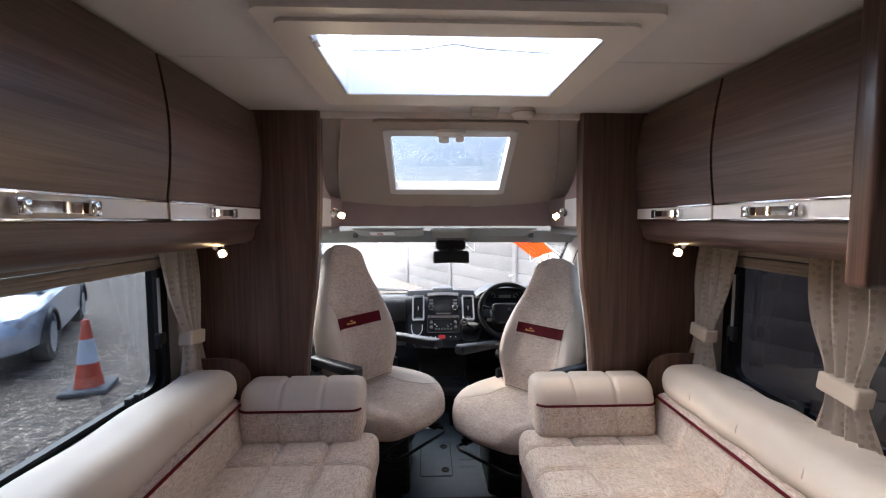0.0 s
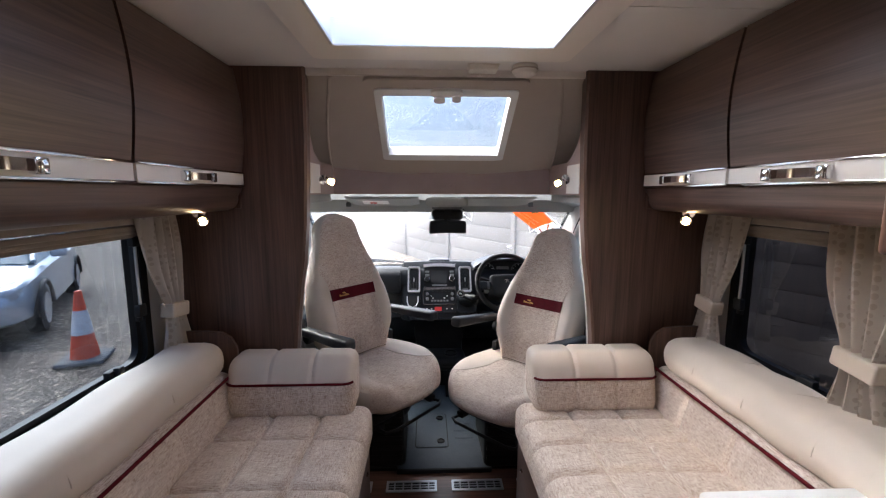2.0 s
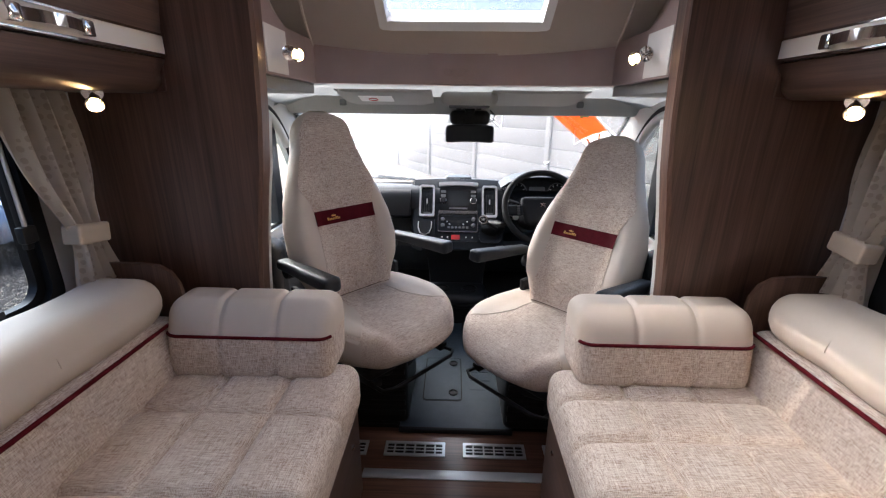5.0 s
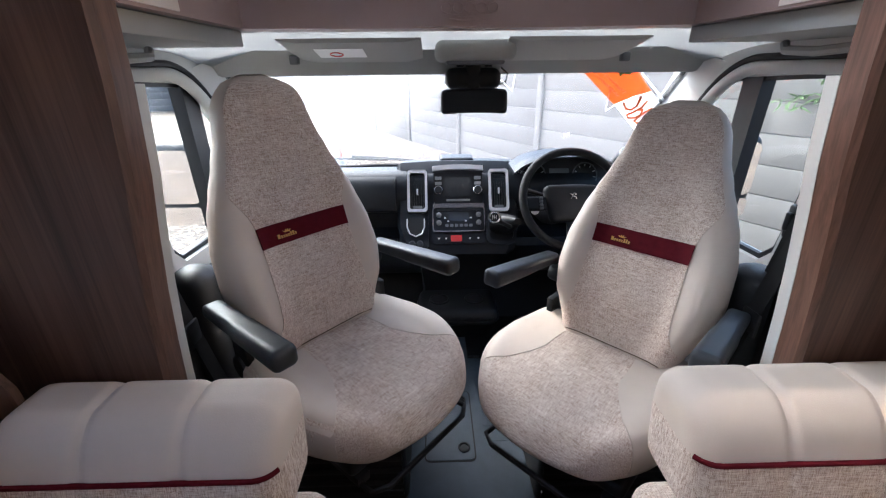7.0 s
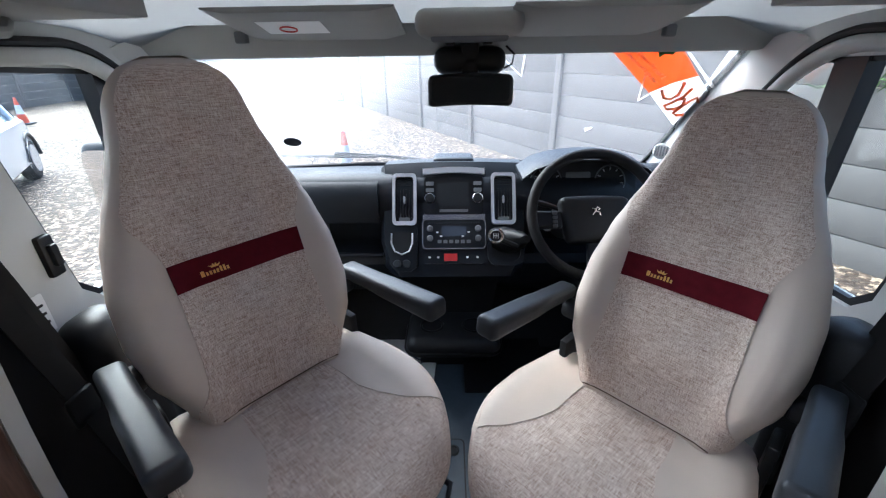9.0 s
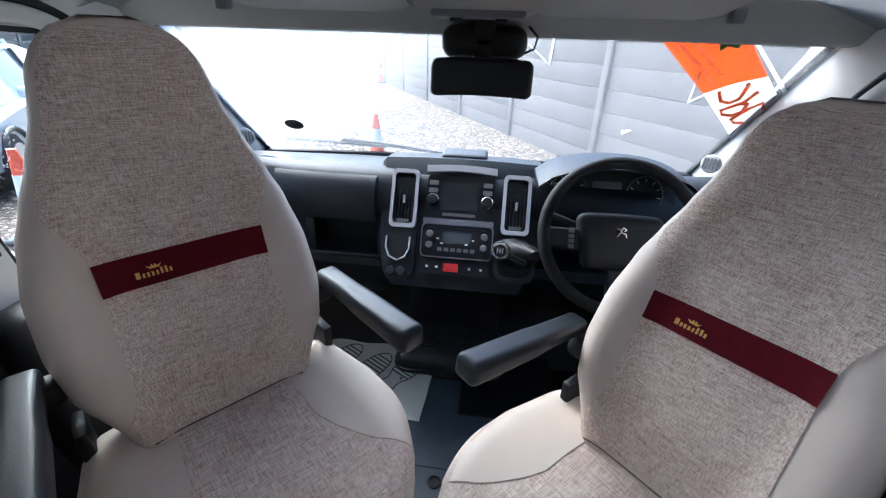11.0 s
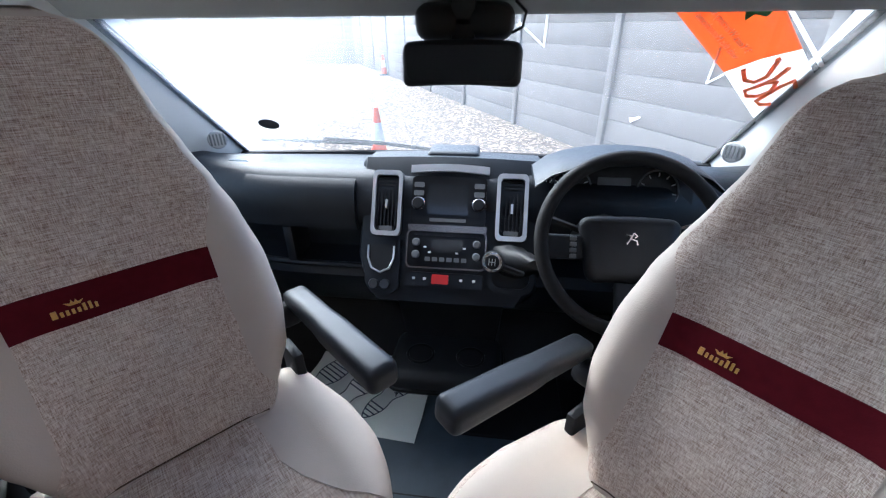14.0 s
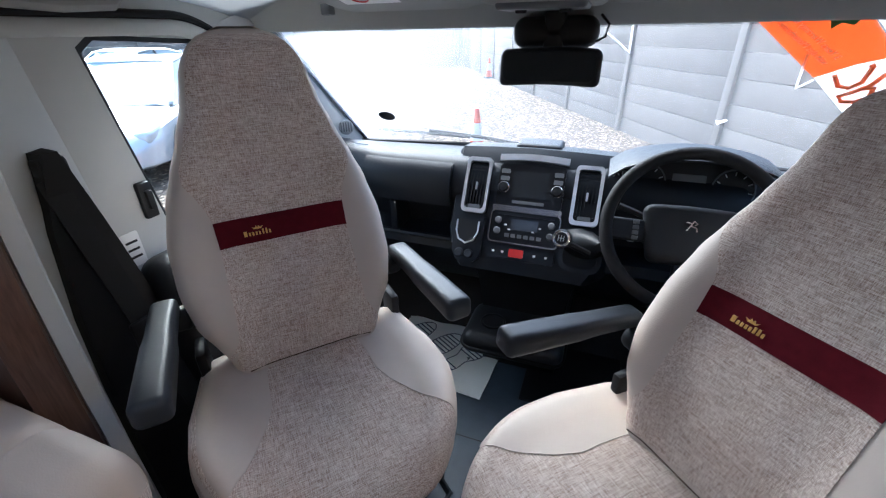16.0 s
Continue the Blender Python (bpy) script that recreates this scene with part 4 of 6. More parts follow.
for s in (-1, 1):
    loop = [(1.865, 1.366), (2.335, 1.366), (2.335, 1.515), (2.05, 1.515), (1.95, 1.55), (1.90, 1.62), (1.865, 1.70)]
    part("side_panel", slab(loop, s * 0.575, s * 0.60, YZ), FASCIA, fas)
    part("lamp_plate", slab([(1.872, 1.372), (2.03, 1.372), (2.03, 1.50), (1.872, 1.50)], s * 0.571, s * 0.575, YZ), CREAM_PLASTIC, fas, "pale lamp plate")


# ---- reading lamps ----
def spot(m, label, power):
    """Small swivelling chrome spotlight; it looks along local -z from its swivel."""
    ob = thing("reading_spotlight", label, "lamp", m, "reading spotlights")
    part("base", lathe([(0.001, 0.045), (0.02, 0.045), (0.022, 0.04), (0.022, 0.036), (0.001, 0.034)], 20), CHROME, ob)
    part("stem", tube([(0, 0, 0.036), (0, 0, 0.012)], 0.005), CHROME, ob)
    part("hood", lathe([(0.001, 0.014), (0.010, 0.014), (0.014, 0.006), (0.019, -0.024), (0.0175, -0.024), (0.012, 0.004), (0.001, 0.006)], 20), CHROME, ob, "chrome hood")
    part("bulb", lathe([(0.001, -0.004), (0.008, -0.006), (0.0115, -0.018), (0.008, -0.025), (0.001, -0.027)], 16), BULB, ob, "lit warm bulb")
    lamp = bpy.data.lights.new("spot_light", 'SPOT')
    lamp.energy, lamp.color, lamp.spot_size, lamp.spot_blend, lamp.shadow_soft_size = power, (1.0, 0.74, 0.45), radians(110), 0.7, 0.015
    lo = new("spot_light", lamp)
    lo.parent = ob
    lo.matrix_basis = Matrix.Translation((0, 0, -0.034))
    return ob


spot(look((-0.515, 1.94, 1.425), (0.15, 1.25, 1.25)), "lit chrome reading spotlight on the fascia side", 0.9)
spot(look((0.515, 1.94, 1.425), (0.2, 1.7, 1.30)), "lit chrome reading spotlight on the pale lamp plate", 0.9)
for s in (-1, 1):
    spot(look((s * 0.90, 1.62, 1.283), (s * 0.80, 1.50, 1.20)), "lit chrome spotlight under the locker pelmet", 0.22)
spot(look((0.90, 0.90, 1.283), (0.80, 1.0, 1.20)), "lit chrome spotlight under the locker pelmet", 0.22)

# ---- cab shell: headliner, doors, pillars, windscreen ----
WS_T, WS_B = (2.77, 1.275), (3.26, 0.80)


def screen(u, v, d):
    """u across, v from 0 at the windscreen's foot to 1 at its top; it bows forward in the middle."""
    bow = 0.10 * (1 - (u / 0.95) ** 2) - 0.04
    y = WS_B[0] + (WS_T[0] - WS_B[0]) * v + bow * (1 - 0.45 * v)
    z = WS_B[1] + (WS_T[1] - WS_B[1]) * v
    return (u, y + 0.7 * d, z + 0.72 * d)


b = bmesh.new()
grid = []
for i in range(9):
    v = i / 8
    row = []
    for j in range(25):
        u = (-1 + 2 * j / 24) * 0.93
        ylo, yhi = 2.36, screen(u, 1, 0)[1] + 0.05
        y = ylo + (yhi - ylo) * v
        z = 1.366 + 0.012 * math.sin(v * math.pi) - 0.085 * v ** 1.6 - 0.05 * max(0, abs(u) - 0.7) / 0.23
        row.append(b.verts.new((u, y, z)))
    grid.append(row)
for a, c in zip(grid, grid[1:]):
    for j in range(24):
        b.faces.new((a[j], a[j + 1], c[j + 1], c[j]))
bmesh.ops.solidify(b, geom=b.faces[:], thickness=-0.03)
struct("ceiling_cab", b, GREY_LINING, "pale grey moulded headliner of the cab", True)
# the headliner's side wings over the doors
for s in (-1, 1):
    x0, x1 = sorted((s * 0.605, s * 0.93))
    struct("ceiling_cab_side", box(x0 - (0.03 if s < 0 else 0), x1 + (0.03 if s > 0 else 0), 1.85, 2.38, 1.327, 1.365, 0.004), GREY_LINING, "pale grey headliner over the cab door", True)
    struct("ceiling_overcab_shelf", box(x0, x1, 1.88, 2.45, 1.367, 1.40), GREY_LINING, "lining board of the overcab shelf")


def visor(s):
    ob = thing("sun_visor", "folded pale grey sun visor with label" if s < 0 else "folded pale grey sun visor", "visor")
    secs = []
    for i in range(9):
        x = s * (0.13 + 0.42 * i / 8)
        y0, y1 = 2.47, screen(x, 1, 0)[1] - 0.03
        t = 0.012 if 0 < i < 8 else 0.004
        z0, z1 = 1.352, 1.300
        secs.append([(x, y0, z0), (x, y0, z0 - t), (x, (y0 + y1) / 2, (z0 + z1) / 2 - t * 1.6), (x, y1, z1 - t), (x, y1, z1)])
    part("flap", loft(secs), GREY_LINING, ob)
    part("hinge", box(*sorted((s * 0.555, s * 0.585)), 2.68, 2.71, 1.285, 1.315, 0.006), GREY_PLASTIC, ob)
    if s < 0:
        part("sticker", slab([(-0.46, 2.53), (-0.31, 2.53), (-0.31, 2.62), (-0.46, 2.62)], 1.3255, 1.3265, lambda u, v, d: (u, v, d - (v - 2.53) * 0.23)), WHITE, ob, "white warning label")
        part("sticker_ring", tube([(-0.40 + 0.02 * math.cos(a), 2.58 + 0.02 * math.sin(a), 1.3125 - 0.23 * 0.02 * math.sin(a)) for a in [radians(24 * i) for i in range(15)]], 0.002, 6, None, True), RED_PLASTIC, ob)
    return ob


visor(-1)
visor(1)
oc = thing("overhead_console", "grey overhead console with black lamp switches", "console")
part("housing", rbox(0.25, 0.26, 0.06, 0.025, 4, lambda p: p + Vector((0.035, 2.63, 1.318))), GREY_LINING, oc)
part("lamp_panel", rbox(0.18, 0.12, 0.02, 0.008, 3, lambda p: p + Vector((0.035, 2.575, 1.288))), GREY_PLASTIC, oc, "dark lamp panel")
for dx in (-0.045, 0.045):
    part("switch", box(0.035 + dx - 0.012, 0.035 + dx + 0.012, 2.56, 2.575, 1.272, 1.28, 0.003), BLACK, oc)


def door(name, s):
    """Cab door with its raked window opening, pillars and quarter light."""
    ob = tagged(new(name), "pale cab door with raked window and grey trim", "door", "", "structure")
    pl = lambda u, v, d: (s * d, u, v)
    outer = [(3.30, 0.80), (2.86, 1.335), (2.0, 1.335), (1.93, 1.32), (1.93, 0.0), (2.6, 0.0), (3.30, 0.0), (3.30, 0.4)]
    r0, lo = (2.215, 2.285) if s < 0 else (2.145, 2.212)
    hole = [(2.99, 0.80), (2.70, 1.225), (r0 + 0.035, 1.25), (r0, 1.225), (lo, 0.765), (lo + 0.045, 0.72), (2.93, 0.70), (2.98, 0.74)]
    dv = 2.545 if s < 0 else 2.445
    part("door_panel", ring(outer, hole, 0.885, 0.95, pl), CAB_PLASTIC, ob)
    seal = [(u + (2.55 - u) * 0.05, v + (1.0 - v) * 0.05) for u, v in hole]
    part("window_seal", ring([(u + (2.55 - u) * -0.03, v + (1.0 - v) * -0.03) for u, v in hole], seal, 0.90, 0.915, pl), BLACK, ob)
    p = part("pane", slab(hole, 0.925, 0.929, pl), PANE_CAB, ob)
    p.visible_shadow = False
    part("divider", slab([(dv, 1.25), (dv + 0.085, 1.245), (dv + 0.095, 0.72), (dv + 0.02, 0.72)], 0.893, 0.935, pl), BLACK, ob, "black window divider")
    # curved pale surround and black weather strip over the door top
    arc = [(1.98 + 0.02 * k, 1.264 - 2.2 * max(0, 0.02 * k - 0.46) ** 2) for k in range(38)]
    part("weather_strip", tube([(s * 0.868, y, z + 0.026) for y, z in arc], 0.010, 8), RUBBER, ob)
    part("door_arch", tube([(s * 0.878, y, z) for y, z in arc], 0.020, 10), CAB_PLASTIC, ob)
    # door armrest, handle bezel, pull
    part("elbow_rest", rbox(0.09, 0.5, 0.09, 0.03, 4, lambda p: p + Vector((s * 0.85, 2.6, 0.60))), DASH, ob, "dark door armrest")
    part("lower_trim", box(*sorted((s * 0.865, s * 0.884)), 2.15, 3.0, 0.1, 0.66, 0.008), GREY_PLASTIC, ob)
    return ob


PANE_CAB = wet_glass("cab_side_pane", (0.92, 0.95, 0.94), 0.10, 120.0)
door("door_1", -1)
door("door_2", 1)


def belt(s):
    ob = thing("seat_belt", "black seat belt on its pillar with buckle guide", "seat belt", group="cab seat belts")
    secs = []
    for i in range(12):
        f = i / 11
        y, z, x = 2.03 + 0.05 * f, 1.0 - 0.72 * f, 0.80 - 0.12 * f
        secs.append([(s * x, y - 0.024, z), (s * x, y + 0.024, z), (s * (x + 0.003), y + 0.024, z), (s * (x + 0.003), y - 0.024, z)])
    part("webbing", loft(secs), RUBBER, ob)
    part("height_adjuster", box(*sorted((s * 0.80, s * 0.835)), 2.02, 2.075, 0.93, 1.04, 0.01), BLACK, ob)
    part("tongue", box(*sorted((s * 0.735, s * 0.748)), 2.02, 2.08, 0.60, 0.67, 0.006), BLACK, ob, "steel tongue in black plastic")
    secs = [[(s * 0.795, y0, z), (s * 0.795, y1, z), (s * 0.88, y1 + 0.01, z), (s * 0.88, y0, z)] for z, y0, y1 in ((0.0, 1.955, 2.16), (0.5, 1.96, 2.15), (0.7, 1.97, 2.125), (0.9, 1.995, 2.09), (1.05, 2.03, 2.06))]
    part("trim_cover", loft(secs), RUBBER, ob, "black tapering lower cover")
    yc = 2.20 if s < 0 else 2.135
    part("reel_cover", rbox(0.13, 0.15, 0.62, 0.055, 5, lambda p: p + Vector((s * 0.80, yc, 0.445))), BLACK, ob, "black domed reel cover")
    return ob


belt(-1)
belt(1)

# b-pillar covers sloping down from the door arch
for s in (-1, 1):
    b = loft([[(s * x, y, z) for x, y in ((0.70 + k, 1.935), (0.72 + k, 1.96 + w * 0.5), (0.885, 2.04 + w), (0.885, 1.935))] for z, k, w in ((0.02, 0.14, 0.13), (0.6, 0.12, 0.11), (0.95, 0.10, 0.09), (1.3, 0.08, 0.06))])
    struct("wall_door_pillar", b, CAB_PLASTIC, "pale plastic door pillar trim", True)

# windscreen
ws = tagged(new("window_5"), "wide raked windscreen flecked with rain", "windscreen", "", "structure")
b = bmesh.new()
grid = [[b.verts.new(screen((-1 + 2 * j / 30) * 0.93, 1.08 * i / 6, 0)) for j in range(31)] for i in range(7)]
for a, c in zip(grid, grid[1:]):
    for j in range(30):
        b.faces.new((a[j], a[j + 1], c[j + 1], c[j]))
bmesh.ops.solidify(b, geom=b.faces[:], thickness=-0.005)
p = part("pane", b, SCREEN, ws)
p.visible_shadow = False
part("lower_seal", tube([screen((-1 + 2 * j / 30) * 0.93, 0.03, -0.012) for j in range(31)], 0.014, 8), RUBBER, ws)
part("upper_seal", loft([[screen(u, v, d) for v, d in ((0.965, -0.004), (0.965, -0.014), (1.0, -0.03), (1.16, -0.03), (1.16, -0.004))] for u in [(-1 + 2 * j / 30) * 0.93 for j in range(31)]]), GREY_LINING, ws)
for s in (-1, 1):
    secs = []
    for i in range(9):
        v = -0.15 + 1.25 * i / 8
        x, y, z = screen(s * 0.93, v, 0)
        w = 0.105 - 0.035 * max(0, min(1, v))
        secs.append([(x + s * 0.02, y + 0.03, z), (x - s * w, y + 0.035, z - 0.005), (x - s * w, y - 0.015, z - 0.02), (x - s * 0.04, y - 0.10, z - 0.05), (x + s * 0.02, y - 0.10, z - 0.05)])
    part("screen_pillar", loft(secs), CAB_PLASTIC, ws, "pale plastic screen pillar")
    secs = [[(q[0] - s * (0.105 - 0.035 * max(0, min(1, v)) + o), q[1] + 0.033 + e, q[2] - 0.006) for o, e in ((0, 0), (0.018, 0.0), (0.018, 0.01), (0, 0.01))] for v in [i / 8 for i in range(9)] for q in (screen(s * 0.93, v, 0),)]
    part("screen_edge", loft(secs), RUBBER, ws, "black screen edge band")
    sp = lathe([(0.001, 0.008), (0.026, 0.008), (0.03, 0.004), (0.03, -0.004), (0.001, -0.006)], 24, None, look((s * 0.80, 3.06, 0.90), (s * 0.2, 2.2, 1.15)) @ Matrix.Rotation(radians(180), 4, 'X'))
    g = part("tweeter", sp, GREY_LINING, ws, "round pillar speaker grille")
    for k in range(5):
        part("grille_slot", box(-0.02 + 0.01 * k - 0.0025, -0.02 + 0.01 * k + 0.0025, -0.018, 0.018, -0.012, -0.008, 0), GREY_PLASTIC, g).matrix_basis = look((s * 0.80, 3.06, 0.90), (s * 0.2, 2.2, 1.15))


# ---- things on the windscreen ----
def on_screen(pts, d0, d1):
    return slab(pts, d0, d1, screen)


ORANGE = see_through(mat("orange_print", (0.88, 0.30, 0.11), 0.6, vary=0.05, scale=6), 0.6)
PAPER = see_through(mat("white_print", (0.82, 0.82, 0.82), 0.6, vary=0.03, scale=6), 0.7)
GREEN = mat("green_print", (0.08, 0.40, 0.12), 0.6)
ban = thing("windscreen_banner", "orange and white printed banner stuck outside the windscreen", "banner")
part("orange_panel", on_screen([(0.448, 0.978), (0.672, 0.95), (0.776, 0.782), (0.716, 0.738), (0.660, 0.668)], 0.008, 0.010), ORANGE, ban, "orange half with faint lettering")
part("white_panel", on_screen([(0.660, 0.668), (0.716, 0.738), (0.776, 0.782), (0.852, 0.66), (0.862, 0.30), (0.835, 0.38)], 0.008, 0.010), PAPER, ban, "white half with orange shapes")
part("green_motif", on_screen([(0.60, 0.965), (0.66, 0.957), (0.655, 0.915), (0.63, 0.925), (0.62, 0.90), (0.61, 0.93)], 0.006, 0.007), GREEN, ban)
part("edge_strip", on_screen([(0.671, 0.955), (0.682, 0.954), (0.856, 0.70), (0.843, 0.70)], 0.008, 0.010), PAPER, ban)
for pts in ([(0.695, 0.687), (0.718, 0.632), (0.742, 0.622), (0.757, 0.655), (0.750, 0.735), (0.744, 0.742)],
            [(0.785, 0.70), (0.778, 0.64), (0.757, 0.60), (0.738, 0.575), (0.752, 0.545), (0.778, 0.545), (0.795, 0.575), (0.789, 0.625), (0.770, 0.622)],
            [(0.838, 0.60), (0.822, 0.635), (0.805, 0.60), (0.785, 0.515), (0.802, 0.495), (0.824, 0.50)]):
    part("orange_shape", tube([screen(u, v, 0.006) for u, v in pts], 0.0055, 6), ORANGE, ban)


def writing(text, size, at, material, parent, name):
    """Built-in lettering as mesh, placed by the matrix at."""
    cu = bpy.data.curves.new(name, 'FONT')
    cu.body, cu.size, cu.extrude = text, size, 0.0004
    tmp = new(name, cu)
    dg = bpy.context.evaluated_depsgraph_get()
    me = bpy.data.meshes.new_from_object(tmp.evaluated_get(dg))
    bpy.data.objects.remove(tmp)
    me.materials.clear()
    me.materials.append(material)
    ob = new(name, me)
    ob.parent = parent
    ob.matrix_basis = at
    return ob


# lettering reads from outside, so it shows reversed from the seats
p0, p1 = Vector(screen(0.505, 0.935, 0.0065)), Vector(screen(0.655, 0.735, 0.0065))
ex = (p0 - p1).normalized()
ey = (Vector(screen(0.66, 0.9, 0.004)) - Vector(screen(0.56, 0.86, 0.004)))
ey = (ey - ex * ey.dot(ex)).normalized()
ez = ex.cross(ey)
mt = Matrix((ex, ey, ez)).transposed().to_4x4()
writing("3 Years Warranty free", 0.021, Matrix.Translation(p1 + ey * 0.026) @ mt, WHITE, ban, "lettering")
writing("with this Motorhome", 0.021, Matrix.Translation(p1 + ey * 0.002) @ mt, WHITE, ban, "lettering")
ov = thing("screen_disc", "black oval sticker on the windscreen", "sticker")
part("disc", on_screen([(-0.638 + 0.033 * math.cos(a), 0.311 + 0.042 * math.sin(a)) for a in [radians(15 * k) for k in range(24)]], -0.008, -0.006), BLACK, ov)
for pts, nm in ((((0.216, 0.985), (0.222, 0.796), (0.158, 0.903)), "a"), (((0.612, 0.79), (0.64, 0.611), (0.662, 0.66)), "b")):
    o = thing("sticker_mark", "thin white loop mark on the windscreen", "sticker", group="screen marks")
    loop = []
    for k in range(2):
        for f in [i / 6 for i in range(6)]:
            loop.append((pts[k][0] + (pts[k + 1][0] - pts[k][0]) * f, pts[k][1] + (pts[k + 1][1] - pts[k][1]) * f))
    loop.append(pts[2])
    part("line", tube([screen(u, v, 0.006) for u, v in loop], 0.0028, 6), PAPER, o)
sp = thing("bird_splash", "small white splash on the outside of the windscreen", "splash")
part("splash", on_screen([(0.508, 0.375), (0.520, 0.372), (0.532, 0.385), (0.540, 0.378), (0.534, 0.36), (0.526, 0.352), (0.520, 0.335), (0.514, 0.35)], 0.008, 0.009), PAPER, sp)
wp = thing("windscreen_wiper", "black wiper resting along the foot of the windscreen", "wiper")
part("blade", tube([screen(-0.74 + 0.40 * f, 0.105 - 0.055 * f, 0.02) for f in [i / 8 for i in range(9)]], 0.007, 6), RUBBER, wp)
part("arm", tube([screen(-0.52, 0.085, 0.03), screen(-0.30, 0.02, 0.035), screen(-0.1, -0.04, 0.03)], 0.008, 6), BLACK, wp)

struct("wall_firewall", box(-0.95, 0.95, 3.30, 3.36, -0.06, 0.79), RUBBER, "black firewall behind the dashboard")
b = loft([[(x, 3.02, -0.004), (x, 3.30, 0.30), (x, 3.30, -0.004)] for x in (-0.88, 0.88)])
struct("floor_toe_board", b, RUBBER, "black carpeted toe board of the footwells")

# ---- mirror ----
mi = thing("rear_view_mirror", "black interior mirror with screen on a stalk", "mirror")
part("case", rbox(0.235, 0.035, 0.082, 0.02, 6, lambda p: Vector((p.x + 0.045, p.y + 2.665 + 0.10 * p.z, p.z + 1.165 - 0.15 * (p.x / 0.12) ** 2 * 0.04))), BLACK, mi)
part("glass", slab(rr(0.045, 1.165, 0.21, 0.062, 0.016), 0, 0.002, lambda u, v, d: (u, 2.645 + 0.10 * (v - 1.165) - d, v)), DISPLAY, mi, "dark glossy mirror glass")
part("stalk", box(0.02, 0.07, 2.69, 2.74, 1.18, 1.30, 0.012), BLACK, mi)
part("housing", rbox(0.20, 0.10, 0.07, 0.03, 4, lambda p: p + Vector((0.045, 2.74, 1.235))), BLACK, mi)
part("cable", tube([(0.145, 2.72, 1.27), (0.165, 2.70, 1.25), (0.16, 2.70, 1.225), (0.14, 2.71, 1.215)], 0.003, 6), BLACK, mi)

# ---- dashboard ----
dash = thing("dashboard", "dark moulded van dashboard with silver trimmed vents", "dashboard")


def stack(u, z, d):
    """Raked centre panel: u across, z up, d out towards the cabin."""
    return (u, 2.755 + 0.58 * (z - 0.66) - 0.865 * d, z + 0.5 * d)


def dash_section(x):
    """Side section of the dash at x; the ends curve forward."""
    e = max(0.0, abs(x) - 0.45) / 0.45
    o = 0.10 * e * e
    return [(x, 3.34 - 0.06 * e, 0.79), (x, 3.12, 0.838), (x, 2.98 + o, 0.862), (x, 2.90 + o, 0.868), (x, 2.862 + o, 0.85), (x, 2.835 + o, 0.80), (x, 2.83 + o, 0.74), (x, 2.845 + o, 0.70), (x, 2.90 + o, 0.685), (x, 2.96 + o, 0.66), (x, 2.97 + o, 0.58), (x, 2.88 + o, 0.555), (x, 2.87 + o, 0.52), (x, 2.92 + o, 0.42), (x, 3.05, 0.30), (x, 3.34, 0.28)]


part("dash_body", loft([dash_section(-0.90 + 1.8 * i / 36) for i in range(37)]), DASH, dash)
# centre stack
b = bmesh.new()
secs = []
for x, k in ((-0.262, 0.05), (-0.245, 0.012), (-0.12, 0.0), (0.0, -0.004), (0.12, 0.0), (0.245, 0.012), (0.262, 0.05)):
    q = [stack(x * (1 - 0.22 * (max(0, 0.67 - z) / 0.11) ** 1.5), z, -0.008 - k) for z in (0.56, 0.58, 0.60, 0.63, 0.67, 0.72, 0.80, 0.872)]
    secs.append(q + [(x, 2.92 + k * 0.3, 0.902 - k * 0.5), (x, 3.02, 0.892 - k * 0.5), (x, 3.05, 0.86), (x, 3.0, 0.50), (x, 2.80 + k, 0.52)])
st = part("centre_console", loft(secs, b), DASH, dash)
part("top_bulge", rbox(0.15, 0.10, 0.03, 0.014, 5, lambda p: p + Vector((0.0, 2.99, 0.896))), DASH, dash)
rad = part("radio", slab(rr(0, 0.802, 0.205, 0.118, 0.012), -0.006, 0.006, stack), GLOSS_BLACK, dash, "gloss black touchscreen radio")
part("screen", slab(rr(-0.002, 0.806, 0.112, 0.072, 0.003), 0.006, 0.0075, stack), DISPLAY, rad)
for x in (-0.083, 0.083):
    m2 = Matrix.Translation(stack(x, 0.795, 0.006)) @ Matrix.Rotation(radians(60), 4, 'X')
    part("knob", lathe([(0.016, 0.0), (0.017, 0.006), (0.014, 0.014), (0.001, 0.015)], 20, None, m2), BLACK, rad)
    part("knob_ring", lathe([(0.0175, 0.0), (0.0185, 0.004), (0.0165, 0.006), (0.001, 0.006)], 20, None, m2), CHROME, rad, "chrome ring")
    for dz in (0.025, 0.045):
        part("button", slab(rr(x, 0.795 + dz, 0.028, 0.012, 0.003), 0.006, 0.008, stack), GREY_PLASTIC, rad)
part("button_row", slab(rr(0, 0.757, 0.10, 0.008, 0.002), 0.006, 0.008, stack), GREY_PLASTIC, rad)
arc = [(-0.108 + 0.216 * i / 12, 0.868 + 0.006 * math.sin(math.pi * i / 12)) for i in range(13)] + [(0.108 - 0.216 * i / 12, 0.886 + 0.005 * math.sin(math.pi * i / 12)) for i in range(13)]
part("silver_brow", slab(arc, -0.004, 0.008, stack), SILVER, dash, "satin silver brow")
part("tray_bar", slab(rr(0, 0.738, 0.215, 0.014, 0.003), -0.006, 0.010, stack), SMOKED, dash, "smoked chrome tray lip")
cl = part("climate_unit", slab(rr(0, 0.687, 0.212, 0.084, 0.012), -0.006, 0.006, stack), GLOSS_BLACK, dash, "climate control unit with buttons")
part("bezel", ring(rr(0, 0.687, 0.22, 0.092, 0.014), rr(0, 0.687, 0.212, 0.084, 0.012), -0.004, 0.008, stack), SMOKED, cl, "smoked chrome bezel")
